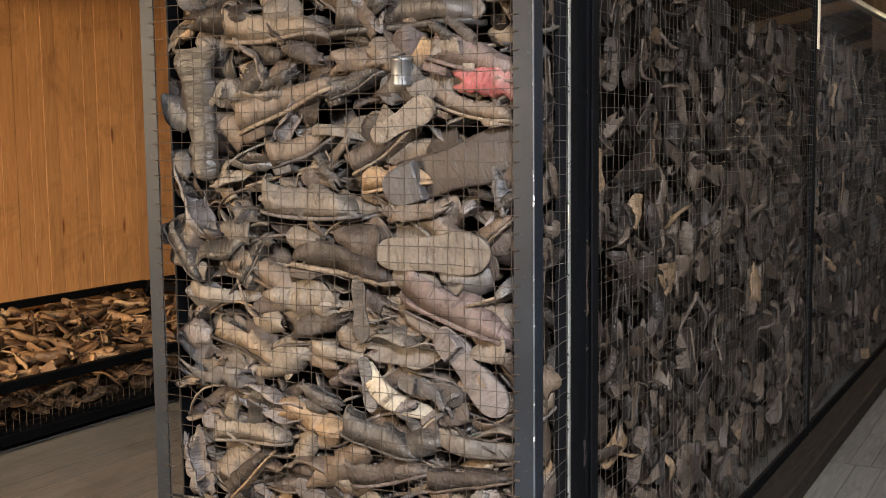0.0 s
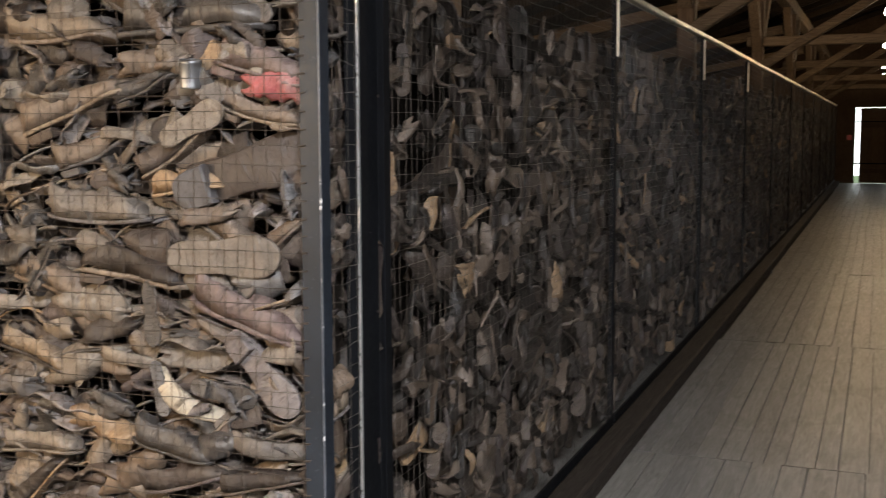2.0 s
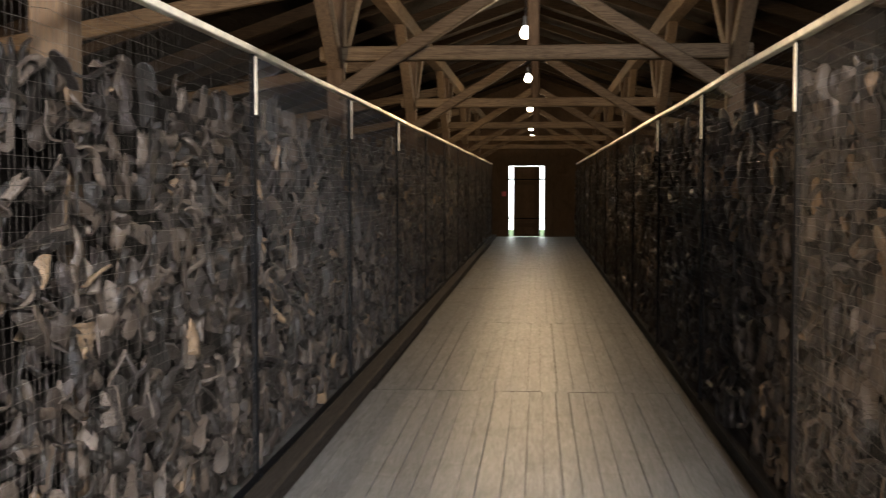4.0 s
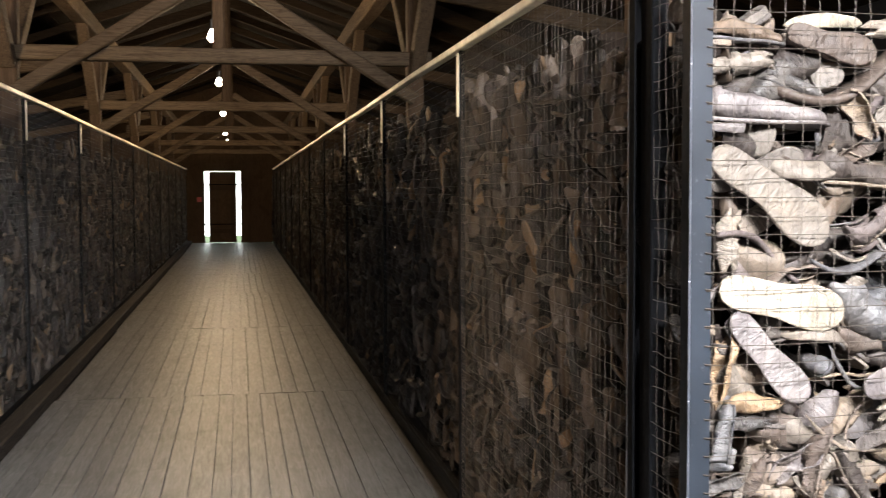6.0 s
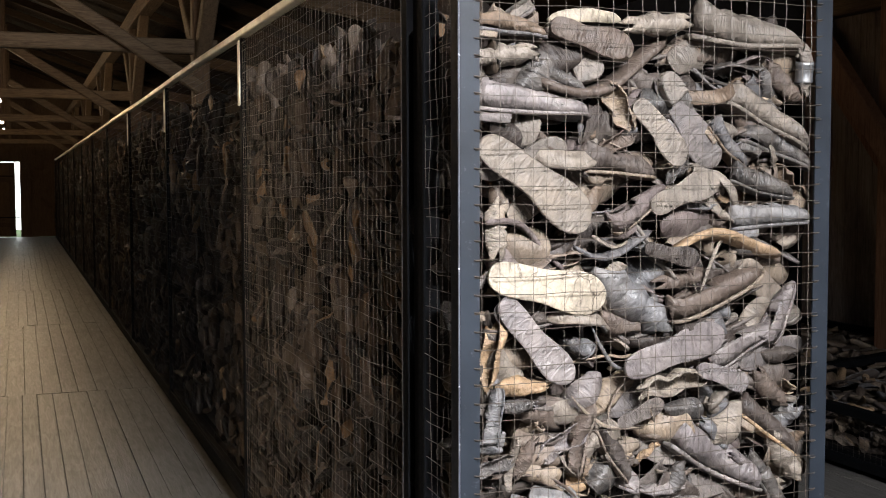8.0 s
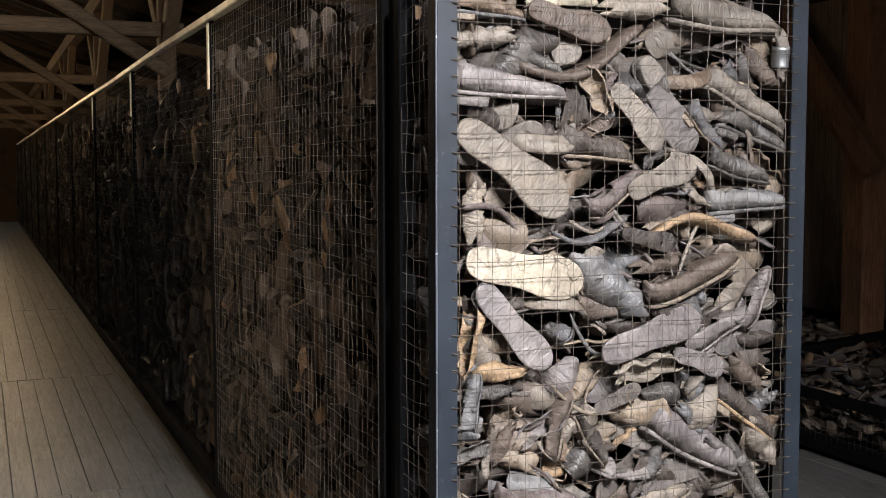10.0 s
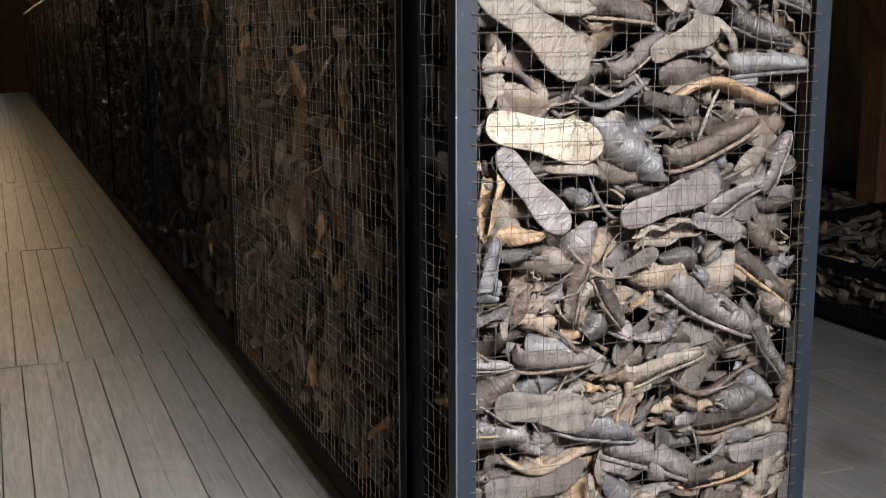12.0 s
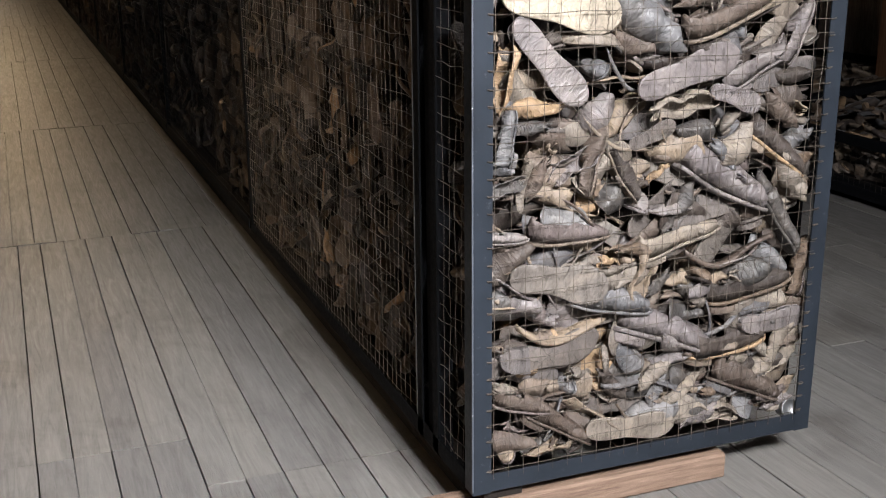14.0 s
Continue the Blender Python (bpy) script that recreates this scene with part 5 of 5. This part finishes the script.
    # wire ends hooked round the edges of the end frame
    hook = mesh_of("wire_tie", *tube([(0, 0.004, 0), (0, -0.0025, 0.0), (0.008, -0.003, 0.0005), (0.014, -0.001, 0.0015)], 0.0016, 4), M_WIRE)
    z = ZB + 0.06
    while z < top - 0.05:
        for x, way in ((xa + s * W, -s), (xb - s * W, s)):
            t = part("wire_tie", hook, c)
            t.matrix_local = Matrix.Translation(Vector((x, yf - 0.001, z + rng.uniform(-0.004, 0.004))) - Vector(c.location)) @ Matrix.Diagonal((way, 1, 1, 1))
        z += CELL
    # wires of the aisle side: the first panels as single wires, the rest together
    xw = xa + s * 0.006
    for idx, (a, b) in enumerate(ends):
        far = idx > 1
        bits = []
        y = a + 0.03
        while y < b - 0.01:
            bits.append(wire((xw, y, ZB + 0.03), (xw, y + rng.gauss(0, 0.004), top - 0.03), rng, 6 if far else 16, 0.002, 0.0006 if far else 0.00072, 3 if far else 4))
            y += CELL
        z = ZB + 0.06
        while z < top - 0.04:
            q = rng.gauss(0, 0.006)
            bits.append(wire((xw, a + 0.012, z), (xw, b - 0.012, z + q), rng, 8 if far else (20 if b - a > 1 else 4), 0.003, 0.0006 if far else 0.00072, 3 if far else 4))
            z += CELL
        if far:
            tagged(put("wire_mesh", joined(bits), M_WIRE_A), kind="stuff")
        else:
            for w in bits:
                put("wire", w, M_WIRE_N if side == "w" else M_WIRE_E)
    return c


cage("w")
cage("e")
for x0, x1, y in ((RX + 0.16, RX + 0.72, RY + 0.03),):
    b = part("timber_block", mesh_of("timber_block", *bar((x0 - 0.3, y + 0.02, 0.036), (x1, y + 0.02, 0.036), 0.09, 0.07, 0.006), M_BLOCK))
    tagged(b, "reddish squared timber block wedged under the cage", "block")
for x0, x1, y in ((LX2 + 0.2, LX - 0.2, LY + 0.05), (LX2 + 0.2, LX - 0.2, 8.0), (LX2 + 0.2, LX - 0.2, 16.0), (LX2 + 0.2, LX - 0.2, 24.0),
                  (RX + 0.2, RX2 - 0.2, 8.0), (RX + 0.2, RX2 - 0.2, 16.0), (RX + 0.2, RX2 - 0.2, 24.0)):
    b = part("timber_block", mesh_of("timber_block", *bar((x0, y + 0.06, 0.048), (x1, y + 0.06, 0.048), 0.09, 0.095, 0.006), M_BLOCK))
    tagged(b, "squared timber block carrying the cage", "block")


# ---- low bins along the long walls ----
def bin_row(side):
    rng = random.Random(31 if side == "w" else 32)
    if side == "w":
        xf, xk, s, mat, cuts = -4.38, XW + 0.12, -1, M_HEAP_W, [-1.6, 1.0, 3.0, 5.85, 8.6, 11.4]
    else:
        xf, xk, s, mat, cuts = 4.36, XE - 0.12, 1, M_HEAP_E, [-1.2, 1.2, 3.3, 5.25, 8.1, 10.9]
    zf, zk = 0.31, 0.44
    for a, b in zip(cuts, cuts[1:]):
        c = empty("shoe_bin", ((xf + xk) / 2, (a + b) / 2, 0))
        tagged(c, "low black steel-framed bin heaped with old shoes", "bin", "bins along the walls")
        o = Vector(c.location)

        def put(name, geo, m, label=""):
            part(name, mesh_of(name, [Vector(p) - o for p in geo[0]], geo[1], m), c, label)
        a2, b2 = a + 0.02, b - 0.02
        for y in (a2, b2):
            put("post", bar((xf, y, 0), (xf, y, zf), 0.04, 0.04, 0.003), M_BLACK)
            put("post", bar((xk, y, 0), (xk, y, zk), 0.04, 0.04, 0.003), M_BLACK)
            put("end_rail", bar((xf, y, zf), (xk, y, zk), 0.04, 0.045, 0.003), M_BLACK)
            put("end_rail", bar((xf, y, 0.06), (xk, y, 0.06), 0.04, 0.045, 0.003), M_BLACK)
        for x, z in ((xf, zf), (xf, 0.055), (xk, zk), (xk, 0.055)):
            put("long_rail", bar((x, a2 + 0.02, z), (x, b2 - 0.02, z), 0.04, 0.05, 0.003), M_BLACK)
        put("tray", bar(((xf + xk) / 2, a2, 0.09), ((xf + xk) / 2, b2, 0.09), abs(xk - xf), 0.02, 0.002), M_BLACK)
        bits = []
        y = a2 + 0.05
        while y < b2 - 0.03:
            bits.append(wire((xf, y, 0.08), (xf, y, zf - 0.02), rng, 2, 0.002, 0.0011, 3))
            y += CELL
        for k in range(1, 6):
            bits.append(wire((xf, a2, 0.08 + k * 0.036), (xf, b2, 0.08 + k * 0.036), rng, 8, 0.002, 0.0011, 3))
        put("wire_mesh", joined(bits), M_WIRE)
        places = []
        y = a2 + 0.1
        while y < b2 - 0.08:
            t = 0.06
            while t < 1.0:
                x = xf + (xk - xf) * t
                top = zf - 0.02 + (zk - zf) * t + 0.04 * noise.noise(Vector((x * 3, y * 3, 0)))
                places.append((x + rng.uniform(-0.03, 0.03), y + rng.uniform(-0.05, 0.05), top - 0.02))
                places.append((x + rng.uniform(-0.03, 0.03), y + rng.uniform(-0.05, 0.05), top - 0.1))
                t += 0.07
            for z in (0.14, 0.21):
                places.append((xf + s * 0.07, y + rng.uniform(-0.05, 0.05), z))
            y += 0.115

        def limit(w):
            q = np.maximum((w[:, 0] - xf) * s, 0.012)
            w[:, 0] = xf + s * np.minimum(q, abs(xk - xf) - 0.02)
            w[:, 1] = w[:, 1].clip(a2 + 0.03, b2 - 0.03)
            w[:, 2] = np.maximum(w[:, 2], 0.1)
            return w
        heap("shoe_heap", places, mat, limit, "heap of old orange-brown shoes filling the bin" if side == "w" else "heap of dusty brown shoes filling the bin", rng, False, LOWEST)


bin_row("w")
bin_row("e")

# ---- posts and braces by the east wall ----
for y in (0.4, 5.53, 10.6, 15.7, 20.8, 25.9):
    p = part("wall_post", mesh_of("wall_post", *bar((XE - 0.3, y, 0.0), (XE - 0.3, y, EAVE + 0.05), 0.2, 0.2, 0.012, cuts=5, wob=0.003), M_POST))
    tagged(p, "reddish-brown squared timber wall post", "post", "wall posts")
    b1 = part("wall_brace", mesh_of("wall_brace", *bar((XE - 0.45, y - 0.25, 1.46), (XE - 0.45, y + 0.9, 2.78), 0.1, 0.15, 0.01), M_POST))
    tagged(b1, "slanting reddish-brown timber brace at a wall post", "brace", "wall braces")
    b2 = part("wall_brace", mesh_of("wall_brace", *bar((XE - 0.2, y + 0.1, 1.45), (XE - 0.2, y + 1.2, 2.7), 0.08, 0.12, 0.01), M_POST))
    tagged(b2, "slanting reddish-brown timber brace at a wall post", "brace", "wall braces")
for x in (XW + 0.05, XE - 0.05):
    p = part("wall_plate", mesh_of("wall_plate", *bar((x, Y_BACK, EAVE - 0.02), (x, Y_END, EAVE - 0.02), 0.16, 0.14, 0.01), M_TIMBER_Y))
    tagged(p, "timber plate along the top of the wall", "beam", "wall plates")

# ---- wall boards ----
def wall_boards(wall, x, inward, y0, y1, z1, width, mat, seed):
    rng = random.Random(seed)
    y = y0
    v, f = bar((0, 0, 0), (0, 0, 1), width - 0.004, 0.022, 0.0012, up=(0, 1, 0))
    whole = mesh_of("wall_board", [Vector((p.y, p.x, p.z * z1)) for p in map(Vector, v)], f, mat)
    while y < y1:
        o = part("wall_board", whole, wall)
        o.location = (x + inward * rng.uniform(-0.001, 0.002), y, 0)
        y += width


wall_boards(wall_west, XW, 1, Y_BACK + 0.06, 12, EAVE, 0.115, M_PINE, 1)
wall_boards(wall_east, XE, -1, Y_BACK + 0.07, 16, EAVE, 0.14, M_GREYW, 2)

# ---- floor boards ----
def floor_boards():
    rng = random.Random(12)
    near, far = [], []
    # aisle: boards of uneven width, ending together in courses of some metres
    ys = [Y_BACK, 2.70, 5.1, 8.1, 12.2, 16.3, 20.4, 24.5, 28.6, Y_END]
    for k, (a, b) in enumerate(zip(ys, ys[1:])):
        x = -0.93 + (0.0, 0.0, -0.01, 0.022)[k % 4]
        rng.seed(40 + max(k, 1))
        while x < 1.42:
            w = rng.choice((0.095, 0.103, 0.112, 0.118, 0.128))
            a2, b2 = (q + (0.14 if x < 0.66 else -0.16) if q == 2.70 else q for q in (a, b))
            (near if b < 17 else far).append((x + w / 2, a2, b2, w))
            x += w
    w = 0.15
    for x0, x1 in ((XW, -1.02), (1.42, XE)):
        x = x0 + w / 2
        while x < x1:
            off = rng.uniform(-1, 1)
            cuts = [Y_BACK, 0.2 + off, 3.4 + off, 6.7 + off]
            for a, b in zip(cuts, cuts[1:]):
                (near if b > 1 and abs(x) < 4.5 else far).append((x, a, b, w))
            far.append((x, 6.7 + off, Y_END, w))
            x += w
    near = near[:300]
    for x, a, b, w in near:
        v, f = bar((0, 0.002, -0.014), (0, b - a - 0.002, -0.014), w - 0.0028, 0.028, 0.0014)
        o = part("floor_board", mesh_of("floor_board", v, f, M_FLOOR), floor)
        o.location = (x + rng.uniform(-0.001, 0.001), a, rng.uniform(-0.003, 0.0))
        o.rotation_euler = (0, rng.gauss(0, 0.006), 0)
    o = part("floor_boards", mesh_of("floor_boards", *joined([bar((x, a + 0.002, -0.016), (x, b - 0.002, -0.016), w - 0.0028, 0.028, 0.0014) for x, a, b, w in far]), M_FLOOR_I), floor)
    tagged(o, kind="stuff")


floor_boards()
